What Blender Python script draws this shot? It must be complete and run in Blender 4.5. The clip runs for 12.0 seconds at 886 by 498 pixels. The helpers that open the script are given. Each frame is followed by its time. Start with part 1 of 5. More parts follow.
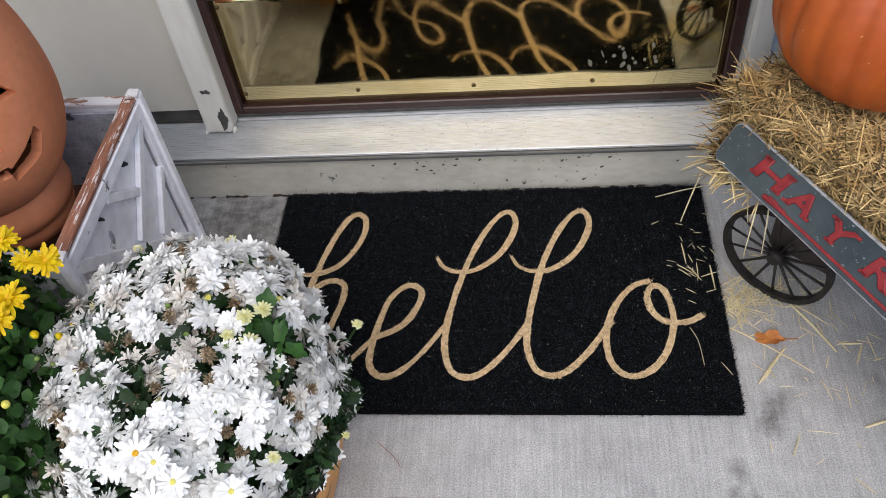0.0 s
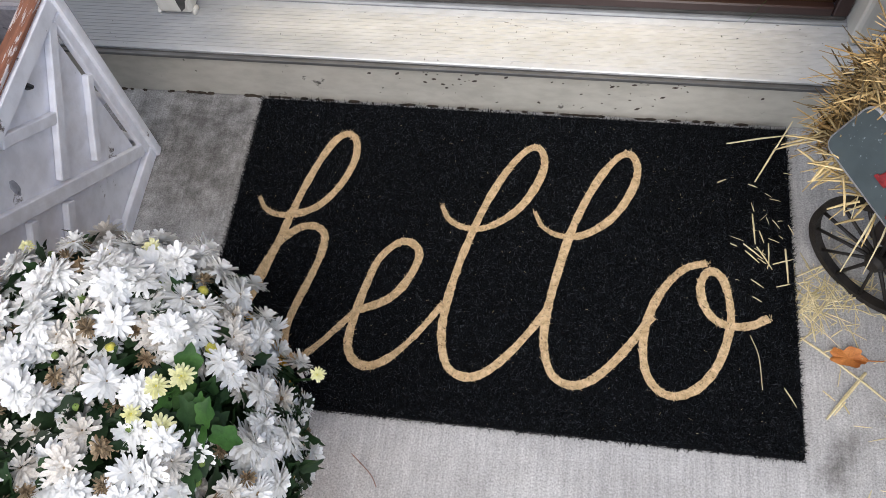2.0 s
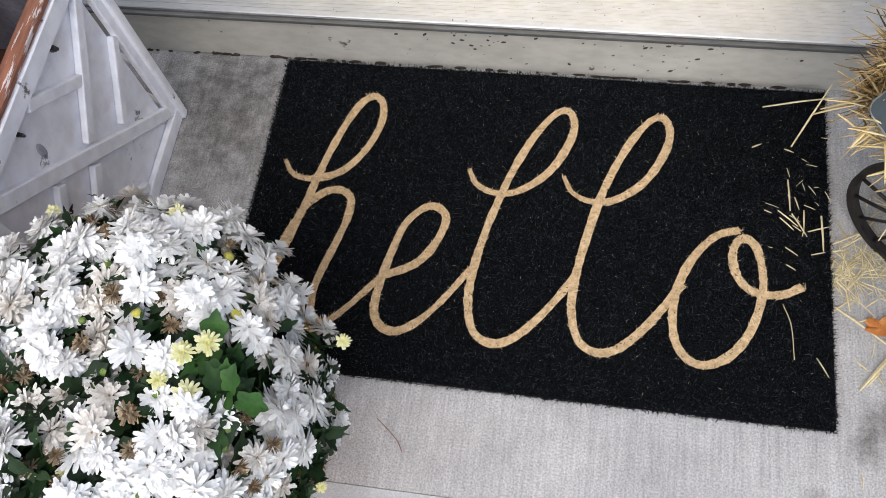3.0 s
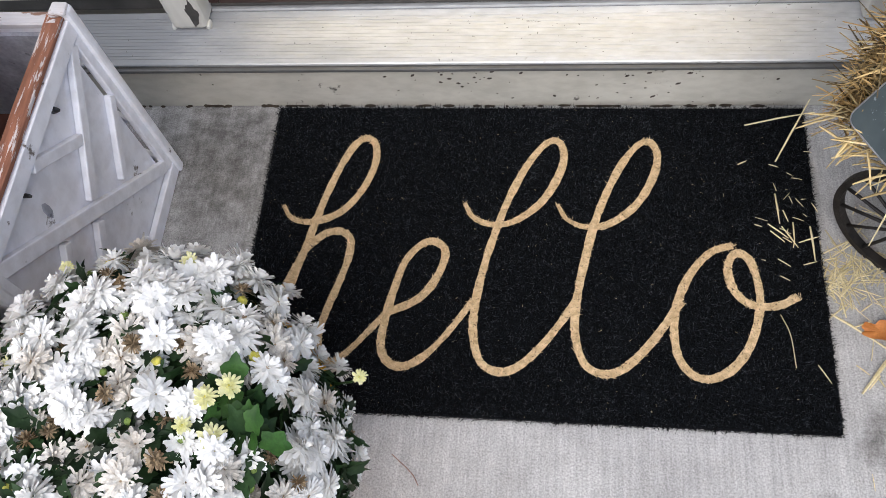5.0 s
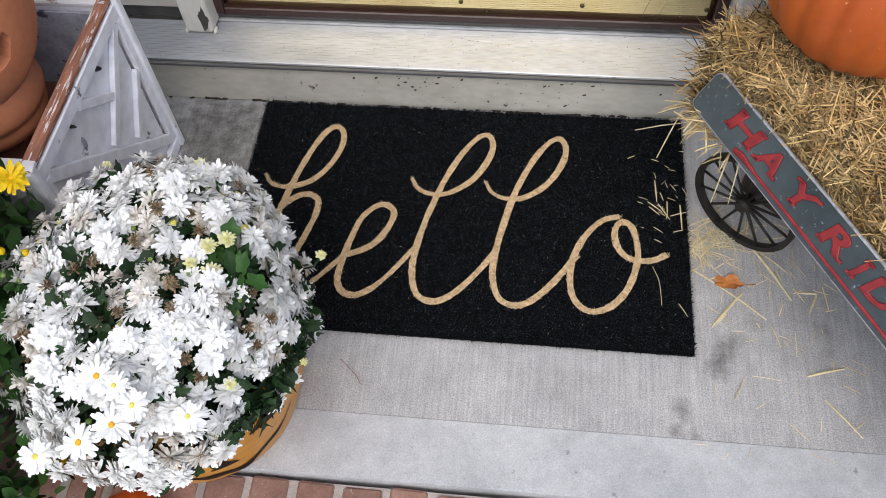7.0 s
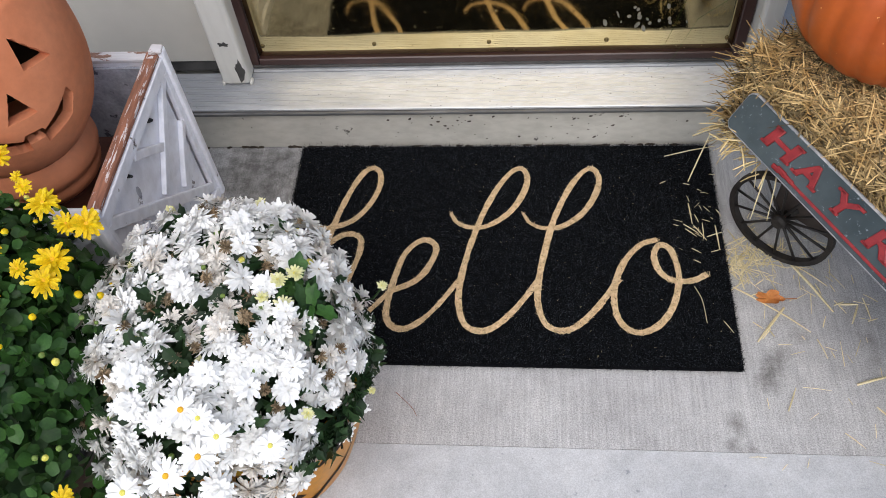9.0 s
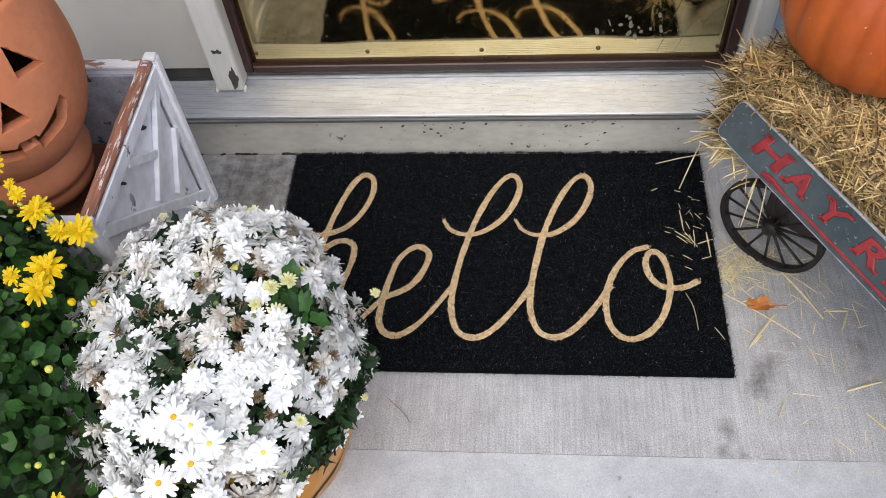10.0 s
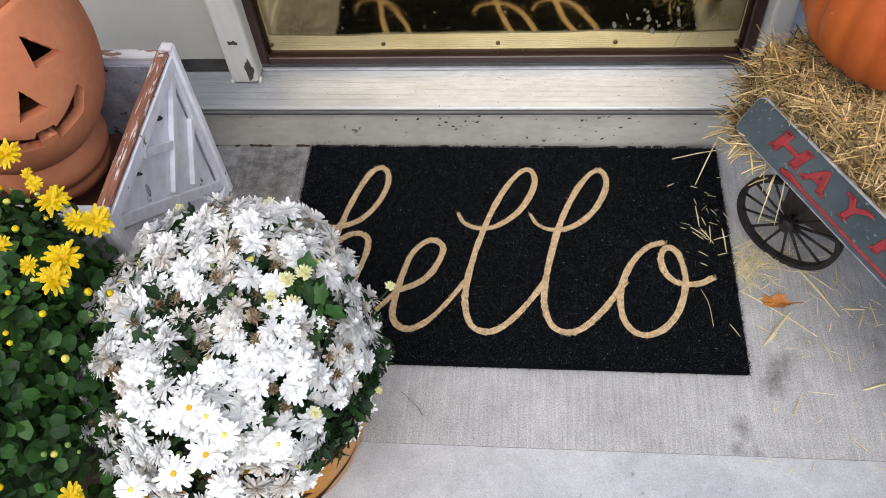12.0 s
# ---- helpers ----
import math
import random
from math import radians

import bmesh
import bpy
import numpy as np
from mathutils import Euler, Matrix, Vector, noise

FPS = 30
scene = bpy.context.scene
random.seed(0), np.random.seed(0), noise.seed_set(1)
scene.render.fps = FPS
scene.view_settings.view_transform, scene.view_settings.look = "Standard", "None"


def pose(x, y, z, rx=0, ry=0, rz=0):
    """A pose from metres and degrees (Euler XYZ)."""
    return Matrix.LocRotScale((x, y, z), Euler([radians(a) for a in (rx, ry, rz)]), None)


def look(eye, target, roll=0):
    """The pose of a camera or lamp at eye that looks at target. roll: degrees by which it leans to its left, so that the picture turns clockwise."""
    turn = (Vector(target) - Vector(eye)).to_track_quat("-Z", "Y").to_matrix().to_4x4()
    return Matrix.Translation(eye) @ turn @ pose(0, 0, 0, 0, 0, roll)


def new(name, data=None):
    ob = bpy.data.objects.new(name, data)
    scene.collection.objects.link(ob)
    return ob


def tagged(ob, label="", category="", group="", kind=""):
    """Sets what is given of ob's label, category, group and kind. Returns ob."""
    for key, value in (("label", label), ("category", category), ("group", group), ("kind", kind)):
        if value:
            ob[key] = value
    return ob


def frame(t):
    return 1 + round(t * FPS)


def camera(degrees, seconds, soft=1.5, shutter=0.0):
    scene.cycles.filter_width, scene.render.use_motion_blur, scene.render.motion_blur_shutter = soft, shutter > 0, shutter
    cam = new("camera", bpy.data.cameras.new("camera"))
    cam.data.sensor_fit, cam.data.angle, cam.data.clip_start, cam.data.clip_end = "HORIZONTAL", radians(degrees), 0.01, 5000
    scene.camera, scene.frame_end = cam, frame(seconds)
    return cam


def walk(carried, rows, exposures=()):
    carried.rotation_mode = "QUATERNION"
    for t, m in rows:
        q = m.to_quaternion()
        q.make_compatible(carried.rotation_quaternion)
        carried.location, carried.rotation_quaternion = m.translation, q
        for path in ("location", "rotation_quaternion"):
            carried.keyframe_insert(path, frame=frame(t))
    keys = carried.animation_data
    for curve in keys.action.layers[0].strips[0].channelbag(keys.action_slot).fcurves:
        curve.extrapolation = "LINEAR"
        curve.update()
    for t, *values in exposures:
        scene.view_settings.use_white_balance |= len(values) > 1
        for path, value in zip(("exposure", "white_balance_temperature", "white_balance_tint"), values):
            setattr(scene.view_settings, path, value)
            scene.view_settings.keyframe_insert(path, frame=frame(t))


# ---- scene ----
cam = camera(55.28, 12.0, soft=0.75)
ROWS = [
    (0.0, 0.0739, -1.1037, 1.1332, 40.73, 5.18, 2.98),
    (0.5, 0.1100, -1.0930, 1.1270, 40.08, 6.00, 5.56),
    (1.0, 0.0669, -0.9498, 1.0864, 36.76, 6.32, 5.68),
    (1.5, 0.0218, -0.8156, 1.0305, 30.27, 5.26, 4.54),
    (2.0, 0.0565, -0.7279, 1.0351, 26.51, 4.03, 7.02),
    (2.5, 0.0662, -0.7074, 1.0216, 24.48, 4.05, 8.44),
    (3.0, 0.0546, -0.7177, 1.0270, 23.94, 5.53, 8.12),
    (3.2, 0.0467, -0.7214, 1.0300, 23.95, 5.82, 7.70),
    (4.8, 0.0268, -0.7442, 1.0539, 26.55, 5.92, 4.25),
    (5.0, 0.0371, -0.7351, 1.0442, 26.23, 6.15, 4.35),
    (5.5, 0.0457, -0.7399, 1.0616, 25.66, 5.54, 5.46),
    (6.0, 0.0394, -0.8378, 1.1410, 28.40, 3.99, 3.92),
    (6.5, 0.0634, -0.9302, 1.1752, 31.27, 1.89, 3.28),
    (7.0, 0.1100, -1.0501, 1.1869, 32.69, 2.58, 5.75),
    (7.5, 0.0952, -1.0792, 1.2034, 34.08, 4.70, 5.91),
    (7.7, 0.0729, -1.0897, 1.1942, 35.03, 5.05, 5.35),
    (9.5, 0.0383, -1.0986, 1.2025, 36.11, 3.79, 3.12),
    (10.0, 0.0408, -1.0994, 1.2051, 36.32, 3.78, 3.06),
    (10.5, 0.0377, -1.0959, 1.2011, 36.04, 3.69, 3.60),
    (11.0, 0.0341, -1.0985, 1.2061, 35.86, 3.60, 3.81),
    (11.5, 0.0347, -1.0981, 1.2052, 35.93, 3.94, 3.89),
    (12.0, 0.0332, -1.0974, 1.2033, 35.92, 3.97, 3.94),
]
walk(cam, [(r[0], pose(*r[1:])) for r in ROWS], exposures=[(0.0, 0.12), (0.7, 0.18), (2.0, 0.32), (3.0, 0.38), (5.6, 0.38), (6.5, 0.32), (7.1, 0.21), (8.0, 0.2), (9.5, 0.27), (12.0, 0.28)])

# ---- daylight: an overcast sky in front of a shaded doorway ----
world = bpy.data.worlds.new("sky")
scene.world = world
world.use_nodes = True
wn = world.node_tree
sky = wn.nodes.new("ShaderNodeTexSky")
sky.sky_type = "NISHITA"
sky.sun_disc = False
sky.sun_elevation = radians(53)
sky.sun_rotation = radians(180)
sky.air_density = 1.0
sky.dust_density = 2.0
sky.ozone_density = 1.0
wn.links.new(sky.outputs[0], wn.nodes["Background"].inputs[0])
wn.nodes["Background"].inputs[1].default_value = 0.15
sun_data = bpy.data.lights.new("sun", "SUN")
sun_data.energy = 2.05
sun_data.angle = radians(75)
sun_data.color = (1.0, 0.985, 0.965)
sun = new("sun", sun_data)
sun.matrix_world = look((0.0, -2.5, 3.75), (0, 0, 0))


# ---- materials ----
def nd(nt, kind, **props):
    n = nt.nodes.new(kind)
    for k, v in props.items():
        n.inputs[k.replace("_", " ")].default_value = v
    return n


def ramp(nt, fac, stops):
    r = nt.nodes.new("ShaderNodeValToRGB")
    els = r.color_ramp.elements
    while len(els) < len(stops):
        els.new(0.5)
    for e, (p, c) in zip(els, stops):
        e.position = p
        e.color = (*c, 1) if len(c) == 3 else c
    nt.links.new(fac, r.inputs[0])
    return r.outputs[0]


def mixc(nt, fac, a, b, mode="MIX"):
    m = nt.nodes.new("ShaderNodeMix")
    m.data_type = "RGBA"
    m.blend_type = mode
    for s, v in ((m.inputs[0], fac), (m.inputs[6], a), (m.inputs[7], b)):
        if isinstance(v, bpy.types.NodeSocket):
            nt.links.new(v, s)
        elif isinstance(v, tuple):
            s.default_value = (*v, 1)
        else:
            s.default_value = v
    return m.outputs[2]


def coords(nt, stretch=(1, 1, 1), space="Position"):
    if space == "Position":
        src = nt.nodes.new("ShaderNodeNewGeometry").outputs["Position"]
    else:
        src = nt.nodes.new("ShaderNodeTexCoord").outputs[space]
    mp = nt.nodes.new("ShaderNodeMapping")
    mp.inputs["Scale"].default_value = stretch
    nt.links.new(src, mp.inputs["Vector"])
    return mp.outputs[0]


def noisy(nt, vec, scale, detail=5, rough=0.55):
    n = nd(nt, "ShaderNodeTexNoise", Scale=scale, Detail=detail, Roughness=rough)
    nt.links.new(vec, n.inputs["Vector"])
    return n.outputs[0]


def base(name, rough=0.6, metal=0.0, spec=0.5):
    m = bpy.data.materials.new(name)
    m.use_nodes = True
    nt = m.node_tree
    p = nt.nodes["Principled BSDF"]
    p.inputs["Roughness"].default_value = rough
    p.inputs["Metallic"].default_value = metal
    p.inputs["Specular IOR Level"].default_value = spec
    return m, nt, p


def bump(nt, p, height, strength=0.3, dist=0.002):
    b = nd(nt, "ShaderNodeBump", Strength=strength, Distance=dist)
    nt.links.new(height, b.inputs["Height"])
    nt.links.new(b.outputs[0], p.inputs["Normal"])


def surface(name, c1, c2, scale, rough=0.6, metal=0.0, stretch=(1, 1, 1), bstr=0.3, bscale=None, dist=0.001, spec=0.5, rand=0.0, island=0.0, space="Position", speck=None, fine=0.75):
    """Two tones over two scales of noise, with fine relief; rand varies the tone by object, island by loose piece."""
    m, nt, p = base(name, rough, metal, spec)
    v = coords(nt, stretch, space)
    a = noisy(nt, v, scale, 4)
    b = noisy(nt, v, scale * 9, 5)
    col = ramp(nt, a, [(0.32, c1), (0.68, c2)])
    dark = ramp(nt, b, [(0.3, (0.72, 0.72, 0.72)), (0.65, (1.08, 1.08, 1.08))])
    col = mixc(nt, fine, col, dark, "MULTIPLY")
    if speck:
        s = noisy(nt, v, speck[1], 3)
        col = mixc(nt, ramp(nt, s, [(speck[2], (0, 0, 0)), (speck[2] + 0.04, (1, 1, 1))]), col, speck[0])
    for amount, node, out in ((rand, "ShaderNodeObjectInfo", "Random"), (island, "ShaderNodeNewGeometry", "Random Per Island")):
        if amount:
            r = nt.nodes.new(node).outputs[out]
            k = ramp(nt, r, [(0.0, (1 - amount,) * 3), (1.0, (1 + amount * 0.6,) * 3)])
            col = mixc(nt, 1.0, col, k, "MULTIPLY")
    nt.links.new(col, p.inputs["Base Color"])
    rr = nd(nt, "ShaderNodeMapRange", To_Min=max(0.03, rough - 0.12), To_Max=min(1, rough + 0.12))
    nt.links.new(b, rr.inputs[0])
    nt.links.new(rr.outputs[0], p.inputs["Roughness"])
    if bstr:
        bump(nt, p, noisy(nt, v, bscale or scale * 14, 6), bstr, dist)
    return m


def chipped(name, paint1, paint2, under, scale, level, rough=0.5, stretch=(1, 1, 1), grain=(1, 1, 1), gscale=60, bstr=0.35):
    """Old paint over another surface: under shows where the paint has worn off."""
    m, nt, p = base(name, rough)
    v = coords(nt, stretch)
    g = coords(nt, grain)
    tone = ramp(nt, noisy(nt, v, 9, 4), [(0.3, paint1), (0.7, paint2)])
    gr = noisy(nt, g, gscale, 5)
    tone = mixc(nt, 0.5, tone, ramp(nt, gr, [(0.35, (0.84, 0.83, 0.82)), (0.6, (1.08, 1.08, 1.08))]), "MULTIPLY")
    worn = noisy(nt, v, scale, 6, 0.65)
    mask = ramp(nt, worn, [(level, (0, 0, 0)), (level + 0.035, (1, 1, 1))])
    und = mixc(nt, 0.7, under, ramp(nt, gr, [(0.3, (0.4, 0.4, 0.4)), (0.7, (1.2, 1.2, 1.2))]), "MULTIPLY")
    nt.links.new(mixc(nt, mask, tone, und), p.inputs["Base Color"])
    h = mixc(nt, 0.5, gr, mask, "SUBTRACT")
    bump(nt, p, h, bstr, 0.0012)
    return m


def concrete(name, c1, c2, broom):
    """Slab concrete; broom adds the dragged ridges across the slab, the old stains and some painted shade."""
    m, nt, p = base(name, 0.85, spec=0.3)
    v = coords(nt)
    col = ramp(nt, noisy(nt, v, 7, 6), [(0.28, c1), (0.72, c2)])
    fine = noisy(nt, v, 420, 4, 0.7)
    col = mixc(nt, 0.8 if broom else 0.4, col, ramp(nt, fine, [(0.33, (0.5, 0.5, 0.5)), (0.67, (1.3, 1.3, 1.3))]), "MULTIPLY")
    mid = noisy(nt, v, 38, 6, 0.7)
    col = mixc(nt, 0.55, col, ramp(nt, mid, [(0.3, (0.74, 0.73, 0.72)), (0.68, (1.1, 1.1, 1.1))]), "MULTIPLY")
    if broom:
        streak = noisy(nt, coords(nt, (230, 9, 1)), 1.0, 5, 0.7)
        col = mixc(nt, 0.5, col, ramp(nt, streak, [(0.33, (0.6, 0.6, 0.6)), (0.66, (1.15, 1.15, 1.15))]), "MULTIPLY")
        # The last two, by the crate, put stain and shade into one tint.
        for x, y, r, k in ((0.442, -0.433, 0.022, 0.55), (0.425, -0.452, 0.02, 0.5), (0.42, -0.478, 0.026, 0.5), (0.476, -0.4, 0.018, 0.75), (0.36, -0.55, 0.02, 0.55), (0.35, -0.585, 0.016, 0.5), (0.375, -0.59, 0.012, 0.6), (0.58, -0.405, 0.02, 0.7), (0.585, -0.44, 0.016, 0.75), (-0.47, -0.03, 0.18, 0.34), (-0.45, -0.13, 0.13, 0.58)):
            d = nt.nodes.new("ShaderNodeVectorMath")
            d.operation = "DISTANCE"
            d.inputs[1].default_value = (x, y, 0)
            nt.links.new(v, d.inputs[0])
            w = nd(nt, "ShaderNodeMath")
            w.operation = "MULTIPLY_ADD"
            nt.links.new(mid, w.inputs[0])
            w.inputs[1].default_value = r * 1.6
            nt.links.new(d.outputs["Value"], w.inputs[2])
            f = ramp(nt, w.outputs[0], [(r * 0.8, (k, k * 0.985, k * 0.96)), (r * 1.9, (1, 1, 1))])
            col = mixc(nt, 1.0, col, f, "MULTIPLY")
        bump(nt, p, mixc(nt, 0.35, streak, fine), 0.8, 0.0016)
    else:
        spots = noisy(nt, v, 55, 3)
        col = mixc(nt, ramp(nt, spots, [(0.66, (0, 0, 0)), (0.72, (0.55, 0.55, 0.55))]), col, (0.12, 0.13, 0.16))
        bump(nt, p, fine, 0.35, 0.001)
    nt.links.new(col, p.inputs["Base Color"])
    return m


def brass_plate():
    m, nt, p = base("brass", 0.07, 1.0)
    v = coords(nt)
    a = noisy(nt, v, 6, 5)
    nt.links.new(ramp(nt, a, [(0.3, (0.62, 0.5, 0.25)), (0.7, (0.78, 0.66, 0.38))]), p.inputs["Base Color"])
    s = noisy(nt, coords(nt, (1, 1, 1)), 70, 6, 0.75)
    nt.links.new(ramp(nt, s, [(0.5, (0.05, 0.05, 0.05)), (0.62, (0.1, 0.1, 0.1)), (0.72, (0.45, 0.45, 0.45))]), p.inputs["Roughness"])
    bump(nt, p, noisy(nt, coords(nt, (1, 1, 1.6)), 5.5, 1), 0.05, 0.012)
    return m


def thin(m, amount):
    """Lets part of the light through, as petals and leaves do."""
    nt = m.node_tree
    p = nt.nodes["Principled BSDF"]
    t = nt.nodes.new("ShaderNodeBsdfTranslucent")
    nt.links.new(p.inputs["Base Color"].links[0].from_socket, t.inputs["Color"])
    mx = nt.nodes.new("ShaderNodeMixShader")
    mx.inputs[0].default_value = amount
    nt.links.new(p.outputs[0], mx.inputs[1])
    nt.links.new(t.outputs[0], mx.inputs[2])
    nt.links.new(mx.outputs[0], nt.nodes["Material Output"].inputs["Surface"])


CONCRETE = concrete("broomed_concrete", (0.42, 0.41, 0.405), (0.57, 0.56, 0.55), True)
EDGE = concrete("trowelled_concrete", (0.42, 0.425, 0.435), (0.6, 0.598, 0.6), False)
BRICK = surface("brick", (0.26, 0.135, 0.1), (0.4, 0.23, 0.175), 30, 0.9, bstr=0.6, rand=0.3, speck=((0.5, 0.42, 0.36), 160, 0.68))
MORTAR = surface("mortar", (0.32, 0.28, 0.25), (0.44, 0.39, 0.35), 40, 0.95, bstr=0.6)
EARTH = surface("paving", (0.22, 0.2, 0.18), (0.32, 0.3, 0.27), 3, 0.95)
RISER = chipped("riser_paint", (0.40, 0.385, 0.34), (0.5, 0.48, 0.43), (0.09, 0.08, 0.07), 26, 0.665, 0.55, (1, 1, 1), (2, 3, 4), 20)
SIDING = surface("siding_paint", (0.44, 0.42, 0.375), (0.47, 0.45, 0.405), 4, 0.5, bstr=0.05, speck=((0.15, 0.13, 0.11), 38, 0.79), fine=0.12)
BLUE_SIDING = surface("pale_blue_siding", (0.3, 0.36, 0.46), (0.4, 0.46, 0.56), 6, 0.6, bstr=0.1)
SILL = chipped("sill_paint", (0.4, 0.42, 0.45), (0.52, 0.54, 0.57), (0.2, 0.2, 0.21), 22, 0.66, 0.45, (0.3, 1, 1), (0.6, 8, 8), 14)
CASING = chipped("casing_paint", (0.5, 0.49, 0.46), (0.6, 0.59, 0.55), (0.13, 0.12, 0.11), 24, 0.70, 0.4, (1, 1, 0.6), (3, 3, 0.5), 16, 0.2)
ALU = surface("worn_aluminium", (0.56, 0.565, 0.57), (0.7, 0.7, 0.7), 12, 0.46, 0.4, (0.35, 1, 1), 0.15, 90, speck=((0.2, 0.19, 0.18), 150, 0.7), fine=0.5)
# Duller towards the left: grime, plus the weaker reflection there put into the colour.
dull_nt = ALU.node_tree
dull_p = dull_nt.nodes["Principled BSDF"]
sep = dull_nt.nodes.new("ShaderNodeSeparateXYZ")
dull_nt.links.new(coords(dull_nt), sep.inputs[0])
grime = nd(dull_nt, "ShaderNodeMath")
grime.operation = "MULTIPLY_ADD"
dull_nt.links.new(noisy(dull_nt, coords(dull_nt, (1, 3, 3)), 9, 5, 0.7), grime.inputs[0])
grime.inputs[1].default_value = 0.5
dull_nt.links.new(sep.outputs[0], grime.inputs[2])
reach = nd(dull_nt, "ShaderNodeMapRange", From_Min=-0.3, From_Max=0.12)
dull_nt.links.new(grime.outputs[0], reach.inputs[0])
dull_nt.links.new(mixc(dull_nt, reach.outputs[0], (0.3, 0.31, 0.325), dull_p.inputs["Base Color"].links[0].from_socket), dull_p.inputs["Base Color"])
LIP = surface("dull_grey_metal", (0.09, 0.09, 0.092), (0.17, 0.17, 0.172), 20, 0.5, 0.3, (0.3, 1, 1))
DARK_GAP = surface("dark_gap_and_chip", (0.03, 0.029, 0.028), (0.07, 0.066, 0.062), 20, 0.7)
BROWN = chipped("brown_paint", (0.024, 0.01, 0.009), (0.042, 0.018, 0.015), (0.4, 0.38, 0.35), 45, 0.74, 0.35, (0.5, 1, 1), (1, 4, 4), 20, 0.2)
STEP = surface("dull_step_metal", (0.26, 0.265, 0.27), (0.38, 0.385, 0.39), 14, 0.6, 0.2, (0.3, 1, 1))
BRASS = brass_plate()
SMUDGE = surface("dried_water_mark", (0.16, 0.15, 0.12), (0.26, 0.25, 0.2), 90, 0.6, 0.4)
SCREW = surface("dull_brass", (0.12, 0.09, 0.04), (0.2, 0.15, 0.07), 200, 0.45, 0.9)
COIR = surface("black_coir", (0.0025, 0.0027, 0.0034), (0.006, 0.0064, 0.0076), 60, 0.95, bstr=0.8, bscale=500, dist=0.004, spec=0.05)
GREY_FIBRE = surface("grey_fibre", (0.02, 0.024, 0.029), (0.09, 0.098, 0.112), 300, 0.6, bstr=0, island=0.7, spec=0.2)
COIR_FIBRE = surface("black_fibre", (0.0023, 0.0028, 0.0038), (0.011, 0.0128, 0.016), 300, 0.75, bstr=0, island=0.8, spec=0.09)
TAN = surface("tan_coir", (0.5, 0.34, 0.18), (0.82, 0.61, 0.37), 140, 0.9, bstr=0.9, bscale=600, dist=0.003, spec=0.1, speck=((0.1, 0.075, 0.05), 420, 0.62))
TAN_FIBRE = surface("tan_fibre", (0.56, 0.39, 0.21), (0.9, 0.7, 0.45), 200, 0.9, bstr=0, island=0.6, spec=0.1)
CRATE = chipped("whitewashed_wood", (0.8, 0.8, 0.855), (0.9, 0.9, 0.945), (0.2, 0.17, 0.16), 17, 0.645, 0.75, (1, 1, 1), (1.5, 1.5, 1.5), 34, 0.4)
CRATE_WORN = chipped("worn_rim_wood", (0.62, 0.56, 0.55), (0.72, 0.68, 0.68), (0.33, 0.14, 0.085), 95, 0.4, 0.75, (2.6, 0.3, 2), (6, 0.8, 6), 26, 0.5)
CRATE_RIM = chipped("pale_rim_wood", (0.6, 0.58, 0.6), (0.7, 0.68, 0.7), (0.33, 0.19, 0.14), 30, 0.56, 0.75, (0.6, 2.4, 2), (0.8, 6, 6), 26, 0.5)
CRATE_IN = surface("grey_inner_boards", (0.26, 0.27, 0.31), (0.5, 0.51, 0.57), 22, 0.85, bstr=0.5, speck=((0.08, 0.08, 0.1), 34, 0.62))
TERRA = surface("terracotta", (0.55, 0.185, 0.085), (0.64, 0.245, 0.125), 7, 0.75, bstr=0.2, bscale=160, spec=0.3, fine=0.4)
LANTERN_IN = surface("dark_inside", (0.05, 0.022, 0.012), (0.08, 0.034, 0.02), 12, 0.95)
RUST = surface("rusty_tray", (0.09, 0.03, 0.018), (0.16, 0.055, 0.03), 20, 0.75)
PUMPKIN = surface("pumpkin_skin", (0.43, 0.08, 0.013), (0.54, 0.12, 0.02), 9, 0.42, bstr=0.12, bscale=120, speck=((0.8, 0.42, 0.16), 130, 0.72), fine=0.35)
STEM = surface("dry_stem", (0.2, 0.16, 0.07), (0.34, 0.27, 0.13), 40, 0.9, bstr=0.5)
HAY = surface("hay", (0.17, 0.105, 0.04), (0.36, 0.24, 0.105), 35, 0.85, bstr=0.9, bscale=260, dist=0.006, spec=0.15)
STRAW = surface("straw", (0.36, 0.215, 0.07), (0.67, 0.48, 0.22), 30, 0.6, bstr=0.1, island=0.9, spec=0.35)
PALE_STRAW = surface("pale_straw", (0.66, 0.55, 0.3), (0.8, 0.7, 0.45), 40, 0.6, bstr=0.1, island=0.25, spec=0.35)
STRAW_END = surface("straw_ends", (0.5, 0.36, 0.15), (0.72, 0.57, 0.3), 40, 0.6, bstr=0.1, island=0.5, spec=0.35)
SIGN = chipped("grey_green_paint", (0.03, 0.042, 0.044), (0.07, 0.088, 0.09), (0.26, 0.3, 0.32), 150, 0.625, 0.42, (1, 1, 1), (5, 5, 5), 12, 0.3)
SIGN_EDGE = surface("worn_grey_edge", (0.3, 0.3, 0.31), (0.6, 0.6, 0.62), 60, 0.6, bstr=0.4)
RED = surface("red_paint", (0.22, 0.016, 0.018), (0.33, 0.028, 0.028), 60, 0.45, bstr=0.2)
IRON = surface("black_iron", (0.014, 0.012, 0.011), (0.04, 0.034, 0.03), 50, 0.55, 0.3, bstr=0.4)
BOARD = surface("dark_bed_boards", (0.04, 0.03, 0.025), (0.08, 0.06, 0.05), 20, 0.8)
ORANGE_TIN = surface("orange_enamel", (0.55, 0.24, 0.035), (0.66, 0.31, 0.055), 8, 0.4, bstr=0.05, speck=((0.3, 0.12, 0.03), 60, 0.76))
YELLOW_TIN = surface("yellow_enamel", (0.72, 0.37, 0.02), (0.8, 0.46, 0.04), 12, 0.35, bstr=0.05)
